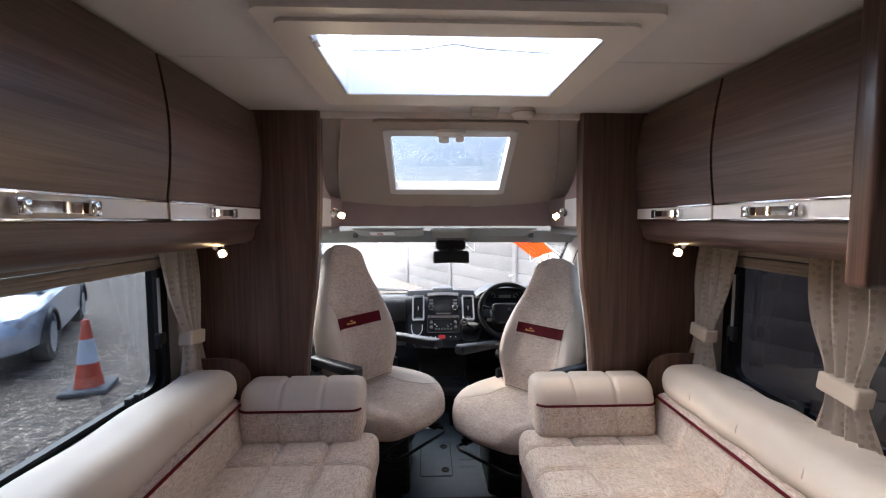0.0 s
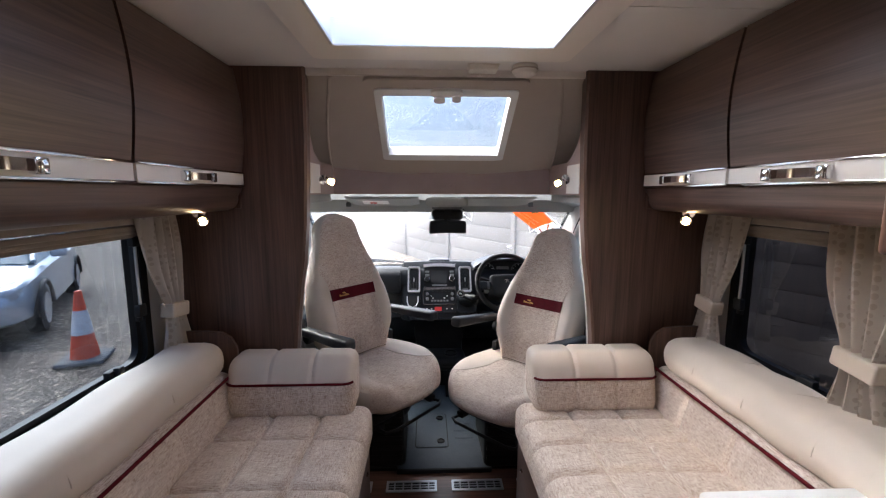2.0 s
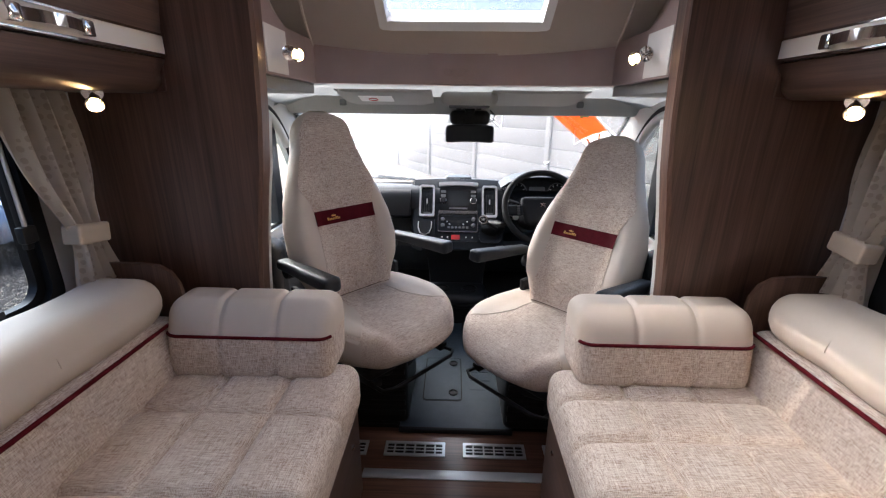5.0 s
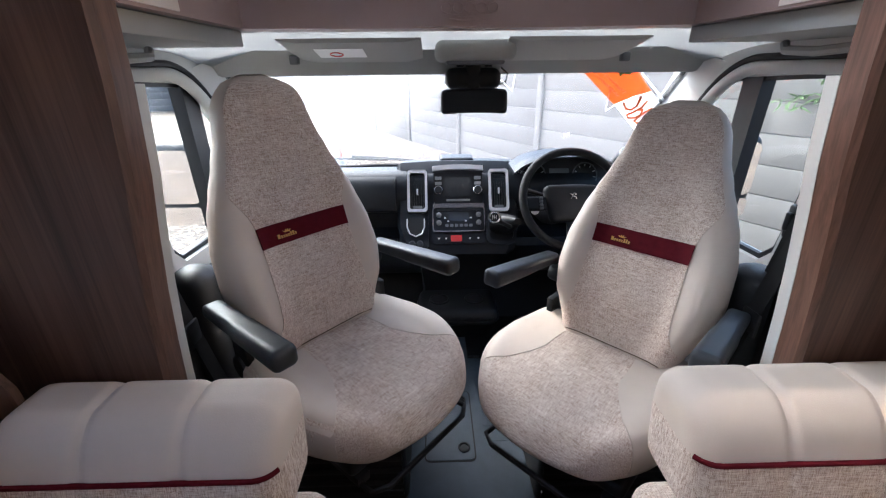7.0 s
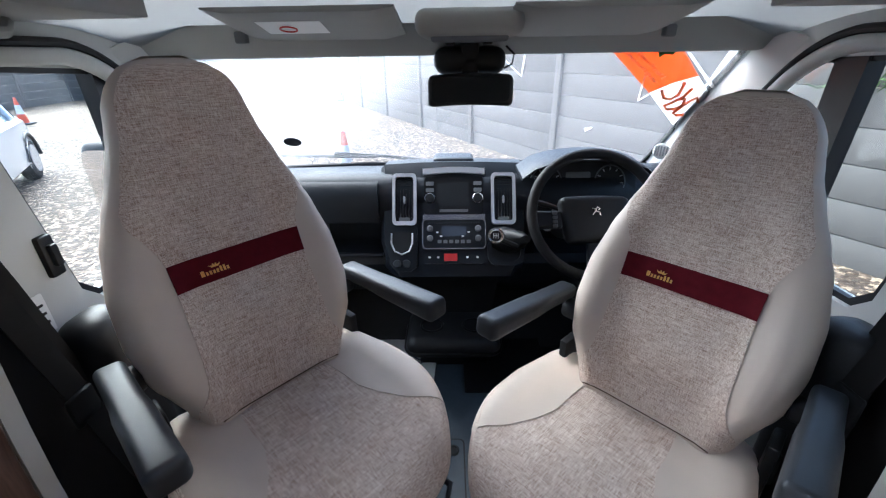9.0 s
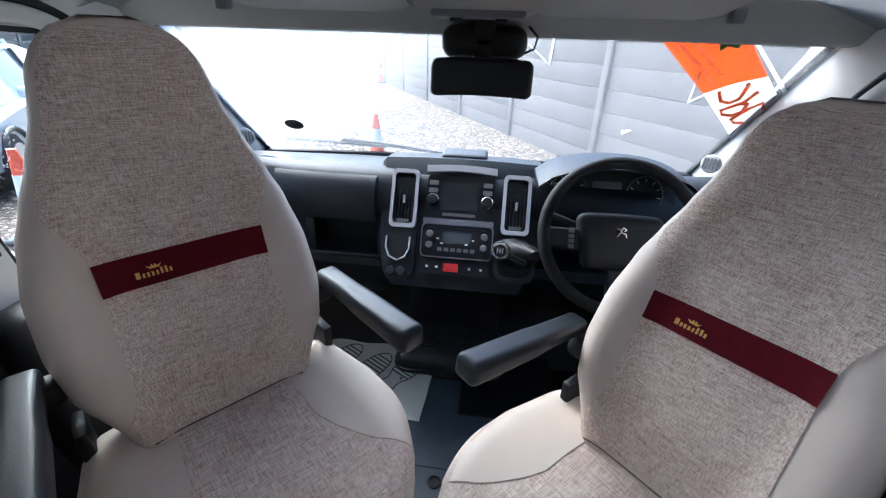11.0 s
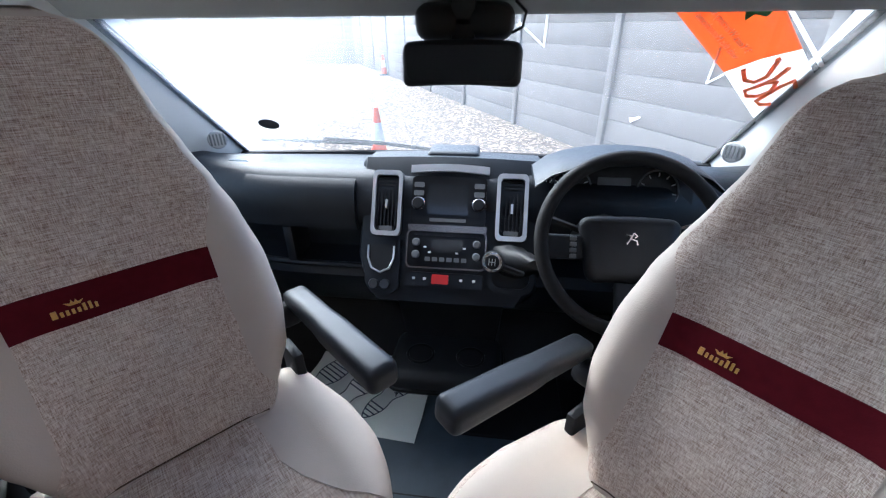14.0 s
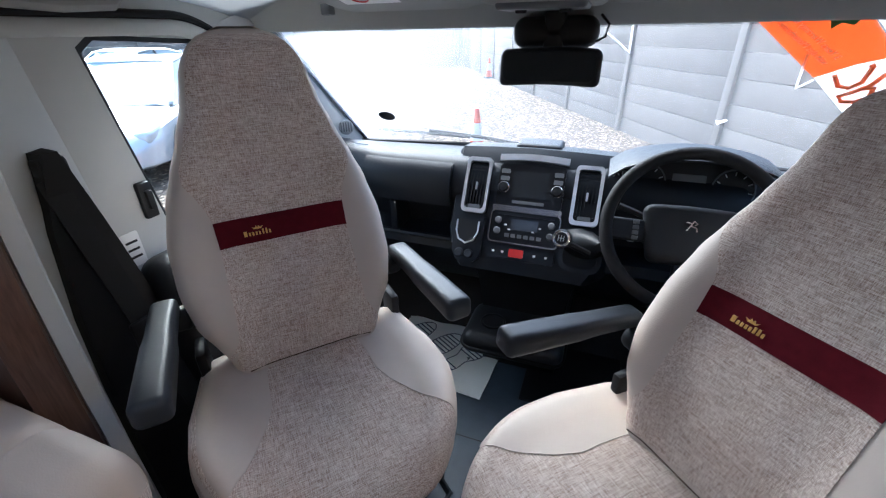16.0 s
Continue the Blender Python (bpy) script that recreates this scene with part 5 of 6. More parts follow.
part("display", slab(rr(0.0, 0.695, 0.085, 0.030, 0.003), 0.006, 0.0075, stack), DISPLAY, cl)
part("slot", slab(rr(0.0, 0.722, 0.18, 0.006, 0.002), 0.006, 0.0075, stack), BLACK, cl)
for x in (-0.083, 0.083):
    for z in (0.703, 0.674):
        part("button", lathe([(0.011, 0.0), (0.011, 0.006), (0.008, 0.009), (0.001, 0.009)], 16, None, Matrix.Translation(stack(x, z, 0.005)) @ Matrix.Rotation(radians(60), 4, 'X')), GREY_PLASTIC, cl)
for i in range(6):
    part("key", slab(rr(-0.05 + 0.02 * i, 0.664, 0.014, 0.010, 0.002), 0.006, 0.0085, stack), GREY_PLASTIC, cl)
for i, x in enumerate((-0.045, -0.058, 0.03, 0.05)):
    part("icon", slab(rr(x, 0.68 + 0.012 * (i % 2), 0.008, 0.004, 0.001), 0.006, 0.0078, stack), WHITE, cl)
sw = part("switch_panel", slab(rr(0.0, 0.615, 0.21, 0.034, 0.008), -0.006, 0.004, stack), DASH, dash)
part("hazard_switch", slab(rr(-0.012, 0.617, 0.046, 0.022, 0.003), 0.004, 0.008, stack), RED_PLASTIC, sw, "red hazard switch")
for x in (-0.085, -0.055, 0.045, 0.08):
    part("switch_mark", slab(rr(x, 0.617, 0.008, 0.006, 0.002), 0.004, 0.006, stack), WHITE, sw)


def vent(x, z0, z1, w, place, parent):
    zc, h = (z0 + z1) / 2, z1 - z0
    o = part("air_vent", slab(rr(x, zc, w - 0.01, h - 0.01, 0.01), -0.02, -0.012, place), BLACK, parent, "air vent with silver surround")
    part("vent_surround", ring(rr(x, zc, w, h, 0.014), rr(x, zc, w - 0.020, h - 0.022, 0.010), -0.01, 0.010, place), SILVER, o, "satin silver surround")
    for k in range(6):
        u = x - w * 0.3 + w * 0.6 * k / 5
        part("slat", slab(rr(u, zc - h * 0.07, 0.0035, h * 0.56, 0.001), -0.012, 0.004, place), BLACK, o)
    for k in range(3):
        part("top_slat", slab(rr(x, z1 - 0.019 - 0.008 * k, w - 0.03, 0.003, 0.001), -0.012, 0.004, place), BLACK, o)
    part("thumb_tab", slab(rr(x, zc - h * 0.02, 0.006, 0.022, 0.002), 0.0, 0.012, place), SILVER, o)
    part("thumb_wheel", slab(rr(x, z0 + 0.018, w * 0.45, 0.010, 0.003), -0.012, 0.006, place), GREY_PLASTIC, o)
    return o


vent(-0.172, 0.715, 0.872, 0.084, stack, dash)
vent(0.172, 0.715, 0.872, 0.084, stack, dash)
side_vent = lambda u, z, d: (u - 0.25 * d, 2.90 + 0.30 * (z - 0.70) - 0.9 * d, z + 0.3 * d)
vent(-0.66, 0.73, 0.868, 0.075, side_vent, dash)
# glovebox lid, shelf lip and pocket
gb = [[(x, 2.828 + 0.10 * (max(0, -x - 0.45) / 0.45) ** 2 - d, z) for z, d in ((0.708, -0.02), (0.712, 0.006), (0.76, 0.012), (0.81, 0.008), (0.842, -0.012), (0.852, -0.03), (0.80, -0.04))] for x in [-0.60 + 0.335 * i / 10 for i in range(11)]]
part("glovebox_lid", loft(gb), DASH, dash, "dark grained glovebox lid")
part("glovebox_line", tube([(x, 2.822 + 0.10 * (max(0, -x - 0.45) / 0.45) ** 2, 0.728) for x in [-0.59 + 0.31 * i / 10 for i in range(11)]], 0.0022, 6), BLACK, dash)
part("shelf_lip", tube([(x, 2.872 + 0.10 * (max(0, -x - 0.45) / 0.45) ** 2, 0.56) for x in [-0.85 + 0.58 * i / 10 for i in range(11)]], 0.010, 8), DASH, dash)
part("shelf_divider", box(-0.52, -0.49, 2.86, 2.98, 0.57, 0.69, 0.006), DASH, dash)
pk = part("pocket", slab([(-0.232, 0.705), (-0.128, 0.705), (-0.128, 0.59), (-0.15, 0.575), (-0.20, 0.575), (-0.222, 0.60)], -0.01, 0.004, stack), DASH, dash)
part("pocket_recess", slab([(-0.218, 0.693), (-0.142, 0.693), (-0.142, 0.66), (-0.155, 0.632), (-0.18, 0.624), (-0.205, 0.632), (-0.218, 0.66)], 0.004, 0.006, stack), BLACK, pk)
part("pocket_ring", tube([stack(u, z, 0.008) for u, z in ((-0.216, 0.69), (-0.216, 0.66), (-0.205, 0.636), (-0.18, 0.626), (-0.155, 0.636), (-0.144, 0.66), (-0.144, 0.69))], 0.003, 6), SILVER, pk, "silver U-shaped ring")
for x in (-0.196, -0.164):
    part("power_socket", lathe([(0.014, 0.0), (0.0145, 0.005), (0.012, 0.009), (0.001, 0.009)], 18, None, Matrix.Translation(stack(x, 0.598, 0.003)) @ Matrix.Rotation(radians(60), 4, 'X')), ARMREST, pk)
# gear lever
gl = thing("gear_lever", "black gear lever with silver topped knob and leather boot", "gear lever")
part("boot", loft([[Vector(stack(0.17 + 0.10 * k, 0.655 + 0.02 * k, 0)) + Vector((r * math.cos(a) * 1.25 - 0.03 * k, -0.10 * k + 0.02, r * math.sin(a) + 0.03 * k)) for a in [radians(30 * i) for i in range(12)]] for k, r in ((0, 0.058), (0.2, 0.046), (0.45, 0.040), (0.7, 0.024), (0.9, 0.014))]), BLACK, gl, "creased black boot")
part("surround", ring(rr(0.178, 0.650, 0.125, 0.115, 0.03), rr(0.178, 0.650, 0.10, 0.09, 0.025), -0.004, 0.006, stack), DASH, gl)
part("stick", tube([(0.20, 2.66, 0.69), (0.145, 2.635, 0.725)], 0.009, 8), BLACK, gl)
km = look((0.128, 2.625, 0.742), (0.05, 2.0, 1.05)) @ Matrix.Rotation(radians(180), 4, 'X')
part("knob", lathe([(0.001, -0.03), (0.014, -0.028), (0.024, -0.008), (0.026, 0.004), (0.022, 0.014), (0.001, 0.017)], 20, None, km), BLACK, gl)
part("knob_cap", lathe([(0.0225, 0.0145), (0.023, 0.017), (0.018, 0.019), (0.001, 0.0195)], 20, None, km), CHROME, gl, "silver cap")
part("cap_disc", lathe([(0.017, 0.019), (0.016, 0.021), (0.001, 0.0215)], 20, None, km), BLACK, gl)
cap_lines = bmesh.new()
for u in (-0.007, 0.0, 0.007):
    box(u - 0.0009, u + 0.0009, -0.008, 0.008, 0.0212, 0.0222, 0, 2, cap_lines)
box(-0.007, 0.007, -0.0009, 0.0009, 0.0213, 0.0223, 0, 2, cap_lines)
bmesh.ops.transform(cap_lines, matrix=km, verts=cap_lines.verts)
part("shift_pattern", cap_lines, WHITE, gl, "white shift pattern")

# instrument binnacle
bn = thing("instrument_cluster", "dark instrument cluster under a curved hood", "instruments")
secs = []
for i in range(13):
    f = -1 + 2 * i / 12
    x = 0.435 + 0.215 * f
    zt = 0.875 + 0.075 * math.sqrt(max(0, 1 - f * f * 0.96))
    secs.append([(x, 2.76, zt - 0.012), (x, 2.75, zt - 0.004), (x, 2.76, zt), (x, 2.90, zt + 0.004), (x, 3.03, 0.865), (x, 3.02, 0.85), (x, 2.90, zt - 0.012)])
part("hood", loft(secs), DASH, bn)
face = lambda u, z, d: (u, 2.86 + 0.35 * (z - 0.80) - d, z)
part("dial_panel", slab(rr(0.435, 0.838, 0.40, 0.14, 0.05), 0, 0.006, face), BLACK, bn)
for x, r in ((0.325, 0.052), (0.545, 0.052), (0.26, 0.026)):
    d2 = part("dial", slab([(x + r * math.cos(a), 0.842 + r * math.sin(a)) for a in [radians(15 * k) for k in range(24)]], 0.006, 0.008, face), DISPLAY, bn)
    part("dial_ring", tube([face(x + r * math.cos(a), 0.842 + r * math.sin(a), 0.009) for a in [radians(15 * k) for k in range(24)]], 0.0025, 6, None, True), GREY_PLASTIC, d2)
    for k in range(9):
        a = radians(-40 + 32.5 * k)
        part("tick", box(-0.0012, 0.0012, -0.001, 0.001, -0.005, 0.005), WHITE, d2).matrix_basis = Matrix.Translation(face(x + r * 0.8 * math.cos(a), 0.842 + r * 0.8 * math.sin(a), 0.010)) @ Matrix.Rotation(math.pi / 2 - a, 4, 'Y')
part("trip_display", slab(rr(0.435, 0.855, 0.085, 0.035, 0.004), 0.006, 0.009, face), GREY_PLASTIC, bn)

# steering wheel
WM = Matrix.Translation((0.415, 2.60, 0.82)) @ Matrix.Rotation(radians(56), 4, 'X')
sw2 = thing("steering_wheel", "black leather steering wheel with silver centre emblem", "steering wheel", WM)
part("rim", tube([(0.187 * math.cos(a), 0.187 * math.sin(a), 0) for a in [radians(7.5 * k) for k in range(48)]], 0.0155, 12, None, True), RUBBER, sw2)
part("hub", rbox(0.19, 0.145, 0.05, 0.024, 6, lambda p: Vector((p.x * (1 + 1.6 * (p.y + 0.02)), p.y - 0.012 - 0.5 * p.x * p.x, p.z - 0.018))), BLACK, sw2, "black airbag hub")
part("spoke", rbox(0.09, 0.055, 0.022, 0.01, 3, lambda p: p + Vector((-0.138, -0.012, -0.018))), DASH, sw2)
part("spoke", rbox(0.09, 0.055, 0.022, 0.01, 3, lambda p: p + Vector((0.138, -0.012, -0.018))), DASH, sw2)
part("spoke", rbox(0.055, 0.09, 0.02, 0.009, 3, lambda p: p + Vector((0.0, -0.125, -0.02))), DASH, sw2)
for k in range(4):
    part("wheel_button", rbox(0.014, 0.010, 0.006, 0.002, 2, lambda p: p + Vector((-0.118, 0.006 - 0.013 * k, -0.005))), GREY_PLASTIC, sw2)
em = bmesh.new()
for pts in (((-0.012, -0.012), (-0.004, 0.0), (0.002, 0.012)), ((0.002, 0.012), (0.010, 0.006), (0.004, 0.002)), ((-0.004, 0.0), (0.008, -0.004), (0.010, -0.013)), ((-0.002, 0.006), (-0.014, 0.008))):
    tube([(x, y + 0.008, 0.0095) for x, y in pts], 0.0026, 6, em)
part("emblem", em, CHROME, sw2, "silver emblem")
co = thing("steering_column", "black steering column cowl with stalks", "steering column")
part("cowl", loft([[(0.415 + r * math.cos(a), y + 0.3 * r * math.sin(a), z + r * 0.8 * math.sin(a)) for a in [radians(30 * k) for k in range(12)]] for y, z, r in ((2.645, 0.805, 0.055), (2.72, 0.76, 0.075), (2.86, 0.70, 0.085))]), BLACK, co)
for s in (-1, 1):
    part("stalk", tube([(0.415 + s * 0.05, 2.66, 0.80), (0.415 + s * 0.12, 2.665, 0.825), (0.415 + s * 0.16, 2.67, 0.835)], [0.007, 0.008, 0.010], 8), BLACK, co)
part("ignition", lathe([(0.016, 0), (0.017, 0.01), (0.001, 0.012)], 16, None, Matrix.Translation((0.30, 2.70, 0.745)) @ Matrix.Rotation(radians(80), 4, 'X')), SILVER, co)

# lower console with cup holders
lc = thing("floor_console", "black lower console with two cup holders", "console")
part("tower", loft([[(-0.17 * k, y0, z), (0.17 * k, y0, z), (0.19 * k, 3.0, z), (-0.19 * k, 3.0, z)] for z, y0, k in ((0.0, 2.88, 0.85), (0.30, 2.88, 0.9), (0.45, 2.86, 1.0), (0.57, 2.76, 1.25))]), BLACK, lc)
part("tray", rbox(0.36, 0.24, 0.09, 0.042, 6, lambda p: p + Vector((-0.005, 2.80, 0.245 - 0.0))), BLACK, lc)
part("tray_lip", tube([(x - 0.005, y, 0.235) for x, y in rr(0, 2.80, 0.36, 0.24, 0.05, 4)], 0.009, 8, None, True), GLOSS_BLACK, lc)
for x in (-0.087, 0.075):
    part("cup_holder", tube([(x + 0.042 * math.cos(a), 2.787 + 0.042 * math.sin(a), 0.291) for a in [radians(20 * k) for k in range(18)]], 0.005, 8, None, True), GLOSS_BLACK, lc)
    part("cup_well", lathe([(0.001, 0.0), (0.04, 0.0), (0.04, 0.002), (0.001, 0.002)], 20, None, Matrix.Translation((x, 2.787, 0.2895))), RUBBER, lc)


# ---- door mirrors outside ----
def door_mirror(s):
    ob = thing("door_mirror", "tall black door mirror outside the cab window", "mirror", group="door mirrors")
    part("case", rbox(0.21, 0.10, 0.36, 0.045, 5, lambda p: p + Vector((s * 1.16, 2.87, 0.83))), BLACK, ob)
    part("glass", slab(rr(s * 1.16, 0.87, 0.17, 0.22, 0.03), 2.815, 2.819, XZ), CHROME, ob, "main mirror glass")
    part("wide_glass", slab(rr(s * 1.16, 0.705, 0.17, 0.08, 0.02), 2.815, 2.819, XZ), CHROME, ob, "small wide-angle glass")
    part("arm", tube([(s * 0.95, 2.85, 0.74), (s * 1.06, 2.87, 0.73)], 0.03, 10), BLACK, ob)
    return ob


door_mirror(-1)
door_mirror(1)


# ---- outdoors ----
GROUND = -0.5
GRAVEL = mat("gravel", (0.145, 0.105, 0.072), 0.8, color2=(0.045, 0.032, 0.022), scale=26, bump=1.0, bscale=45, detail=8)
gn = GRAVEL.node_tree
gb2 = gn.nodes["Principled BSDF"]
gtc = gn.nodes.new("ShaderNodeTexCoord")
gv = gn.nodes.new("ShaderNodeTexVoronoi")
gv.inputs["Scale"].default_value = 27
gn.links.new(gtc.outputs["Object"], gv.inputs["Vector"])
gsep = gn.nodes.new("ShaderNodeSeparateColor")
gn.links.new(gv.outputs["Color"], gsep.inputs[0])
gr = gn.nodes.new("ShaderNodeValToRGB")
gr.color_ramp.elements[0].color = (0.022, 0.015, 0.010, 1)
gr.color_ramp.elements[1].color = (0.40, 0.32, 0.23, 1)
ge = gr.color_ramp.elements.new(0.68)
ge.color = (0.07, 0.046, 0.031, 1)
gn.links.new(gsep.outputs[0], gr.inputs[0])
gm = gn.nodes.new("ShaderNodeMix")
gm.data_type = 'RGBA'
gm.inputs["Factor"].default_value = 0.88
gn.links.new(gb2.inputs["Base Color"].links[0].from_socket, gm.inputs[6])
gn.links.new(gr.outputs[0], gm.inputs[7])
gn.links.new(gm.outputs[2], gb2.inputs["Base Color"])
gbp = gn.nodes.new("ShaderNodeBump")
gbp.inputs["Strength"].default_value = 0.9
gbp.inputs["Distance"].default_value = 0.02
gbp.invert = True
gn.links.new(gv.outputs["Distance"], gbp.inputs["Height"])
gn.links.new(gbp.outputs[0], gb2.inputs["Normal"])
b = bmesh.new()
bmesh.ops.create_grid(b, x_segments=40, y_segments=40, size=120)
for v in b.verts:
    v.co.z = GROUND
ground = tagged(part("ground", b, GRAVEL), "wet brown gravel yard reaching to the distance", "ground", "", "structure")
CONCRETE = mat("painted_concrete", (0.108, 0.102, 0.096), 0.85, vary=0.18, scale=2.5, bump=0.3, bscale=60)
POST = mat("concrete_post", (0.125, 0.118, 0.11), 0.85, vary=0.12, scale=4, bump=0.3, bscale=60)
FO, FD = Vector((1.66, 8.10)), Vector((-0.471, 0.882))


def fence_at(s):
    p = FO + FD * s
    return Matrix.Translation((p.x, p.y, GROUND)) @ Matrix.Rotation(math.atan2(FD.y, FD.x), 4, 'Z')


fence = tagged(new("fence"), "grey painted concrete panel fence with slotted posts", "fence", "", "structure")
bay, high = 2.5, 8
pmesh = None
for k in range(-7, 9):
    s = 0.03 + bay * k
    if pmesh is None:
        o1 = part("post", box(-0.06, 0.06, -0.07, 0.07, -0.05, 2.38, 0.012), POST, fence)
        o2 = part("panel", box(0.055, bay - 0.055, -0.025, 0.025, -0.044, 0.251, 0.008), CONCRETE, fence)
        pmesh = (o1.data, o2.data)
        o1.matrix_basis = fence_at(s)
        o2.matrix_basis = fence_at(s)
        rest = range(1, high)
    else:
        o1 = new("post", pmesh[0])
        o1.parent = fence
        o1.matrix_basis = fence_at(s)
        rest = range(high)
    for r in rest:
        o2 = new("panel", pmesh[1])
        o2.parent = fence
        o2.matrix_basis = fence_at(s) @ Matrix.Translation((0, 0.004 * ((r * 7 + k * 3) % 3 - 1), 0.3 * r))

CONE_RED = mat("cone_orange", (0.80, 0.10, 0.04), 0.5, vary=0.15, scale=15)
CONE_WHITE = mat("cone_sleeve", (0.75, 0.76, 0.77), 0.4, vary=0.15, scale=20)
CONE_BASE = mat("cone_base", (0.09, 0.10, 0.11), 0.8, vary=0.3, scale=20)


def cone(x, y, h, label):
    ob = thing("traffic_cone", label, "cone", pose(x, y, GROUND, 0, 0, 20), "traffic cones")
    k = h / 0.75
    part("base", rbox(0.41 * k, 0.41 * k, 0.05 * k, 0.025 * k, 3, lambda p: p + Vector((0, 0, 0.03 * k))), CONE_BASE, ob, "grey rubber base")
    prof = lambda z: (0.132 - 0.102 * (z / 0.75)) * k
    for nm, a, c, m2 in (("lower_body", 0.05, 0.30, CONE_RED), ("sleeve", 0.30, 0.55, CONE_WHITE), ("tip", 0.55, 0.75, CONE_RED)):
        e = 0.003 if nm == "sleeve" else 0
        zs = [a + (c - a) * i / 4 for i in range(5)]
        part(nm, lathe([(0.001, zs[0] * k)] + [(prof(z) + e, z * k) for z in zs] + [(0.001, zs[-1] * k)], 24), m2, ob, "reflective white sleeve" if nm == "sleeve" else "")
    return ob


cone(-3.90, 4.66, 0.80, "orange and white traffic cone on wet gravel")
cone(-1.55, 7.55, 0.75, "orange and white traffic cone before the fence")
cone(-4.5, 19.3, 0.75, "distant orange and white traffic cone")
cone(-12.5, 13.9, 0.75, "distant orange and white traffic cone")

CAR = mat("silver_blue_paint", (0.56, 0.60, 0.64), 0.28, metal=0.4, vary=0.04, scale=5, coat=0.6)
CAR_GLASS = mat("car_window", (0.10, 0.15, 0.18), 0.08)
TYRE = mat("tyre", (0.015, 0.015, 0.016), 0.85, vary=0.2, scale=40)
LAMP_GLASS = mat("headlight_glass", (0.55, 0.58, 0.6), 0.1, metal=0.3)


def car(m, label):
    """Hatchback: local +x is its nose, the origin on the ground under its middle."""
    ob = thing("car", label, "car", m, "parked cars")
    # side outline: x, sill, shoulder height, half width
    st = [(-2.12, 0.42, 0.62, 0.62), (-2.05, 0.34, 0.86, 0.76), (-1.7, 0.26, 0.93, 0.86), (-1.0, 0.22, 0.95, 0.90), (0.0, 0.21, 0.94, 0.905), (0.75, 0.22, 0.92, 0.895), (1.1, 0.23, 0.88, 0.88), (1.6, 0.24, 0.80, 0.83), (1.9, 0.25, 0.71, 0.74), (2.08, 0.27, 0.60, 0.62), (2.14, 0.36, 0.50, 0.50)]
    secs = []
    for x, lo, hi, w in st:
        mid = (lo + hi) / 2
        half_loop = [(0.0, lo), (w * 0.85, lo), (w * 0.98, lo + 0.10 * (hi - lo)), (w, mid), (w * 0.975, hi - 0.12 * (hi - lo)), (w * 0.88, hi), (w * 0.5, hi + 0.03), (0.0, hi + 0.04)]
        secs.append([(x, y, z) for y, z in half_loop] + [(x, -y, z) for y, z in reversed(half_loop[1:-1])])
    bm = loft(secs)
    part("body", bm, CAR, ob)
    # glasshouse
    gs = [(-1.95, 0.90, 0.92, 0.70, 0.68), (-1.55, 0.92, 1.33, 0.80, 0.58), (-0.9, 0.93, 1.455, 0.82, 0.60), (-0.2, 0.93, 1.48, 0.82, 0.60), (0.25, 0.92, 1.42, 0.82, 0.58), (0.75, 0.91, 1.12, 0.81, 0.66), (1.12, 0.89, 0.92, 0.78, 0.72)]
    secs = [[(x, -w0, z0), (x, -w1, z1 - 0.04), (x, -w1 * 0.8, z1), (x, w1 * 0.8, z1), (x, w1, z1 - 0.04), (x, w0, z0)] for x, z0, z1, w0, w1 in gs]
    part("glasshouse", loft(secs), CAR_GLASS, ob, "dark glazing")
    secs = [[(x, -w1 * 0.97, z1 - 0.03), (x, -w1 * 0.8, z1 + 0.012), (x, w1 * 0.8, z1 + 0.012), (x, w1 * 0.97, z1 - 0.03)] for x, z0, z1, w0, w1 in gs[1:5]]
    part("roof", loft(secs), CAR, ob)
    for s in (-1, 1):
        part("screen_pillar", tube([(1.10, s * 0.755, 0.93), (0.75, s * 0.70, 1.10), (0.25, s * 0.60, 1.40), (-0.2, s * 0.60, 1.455)], 0.03, 8), CAR, ob)
        part("door_pillar", tube([(-0.25, s * 0.83, 0.93), (-0.3, s * 0.62, 1.44)], 0.025, 8), BLACK, ob)
        part("rear_pillar", tube([(-1.2, s * 0.82, 0.93), (-1.35, s * 0.60, 1.38)], 0.045, 8), CAR, ob)
        part("wing_mirror", rbox(0.12, 0.2, 0.14, 0.05, 3, lambda p: p + Vector((0.72, s * 0.97, 1.0))), CAR, ob)
        part("headlight", rbox(0.40, 0.20, 0.16, 0.06, 4, lambda p: Vector((p.x + 1.80 - 0.25 * abs(p.y), s * (p.y + 0.66) - s * 0.22 * (p.x), p.z + 0.66 - 0.18 * p.x))), LAMP_GLASS, ob, "clear headlight")
        part("fog_lamp", lathe([(0.001, 0.02), (0.07, 0.02), (0.08, 0.0), (0.001, -0.02)], 18, None, Matrix.Translation((2.02, s * 0.55, 0.40)) @ Matrix.Rotation(radians(90), 4, 'Y')), BLACK, ob)
        for wx in (1.33, -1.32):
            w = part("wheel", lathe([(0.001, -0.10), (0.25, -0.10), (0.31, -0.08), (0.32, 0.0), (0.31, 0.08), (0.25, 0.10), (0.001, 0.10)], 28, None, Matrix.Translation((wx, s * 0.785, 0.32)) @ Matrix.Rotation(radians(90), 4, 'X')), TYRE, ob)
            part("rim", lathe([(0.001, -0.115), (0.05, -0.112), (0.19, -0.10), (0.21, -0.108), (0.215, 0.108), (0.19, 0.10), (0.05, 0.112), (0.001, 0.115)], 24, None, Matrix.Translation((wx, s * 0.785, 0.32)) @ Matrix.Rotation(radians(90), 4, 'X')), SILVER, w, "alloy rim")
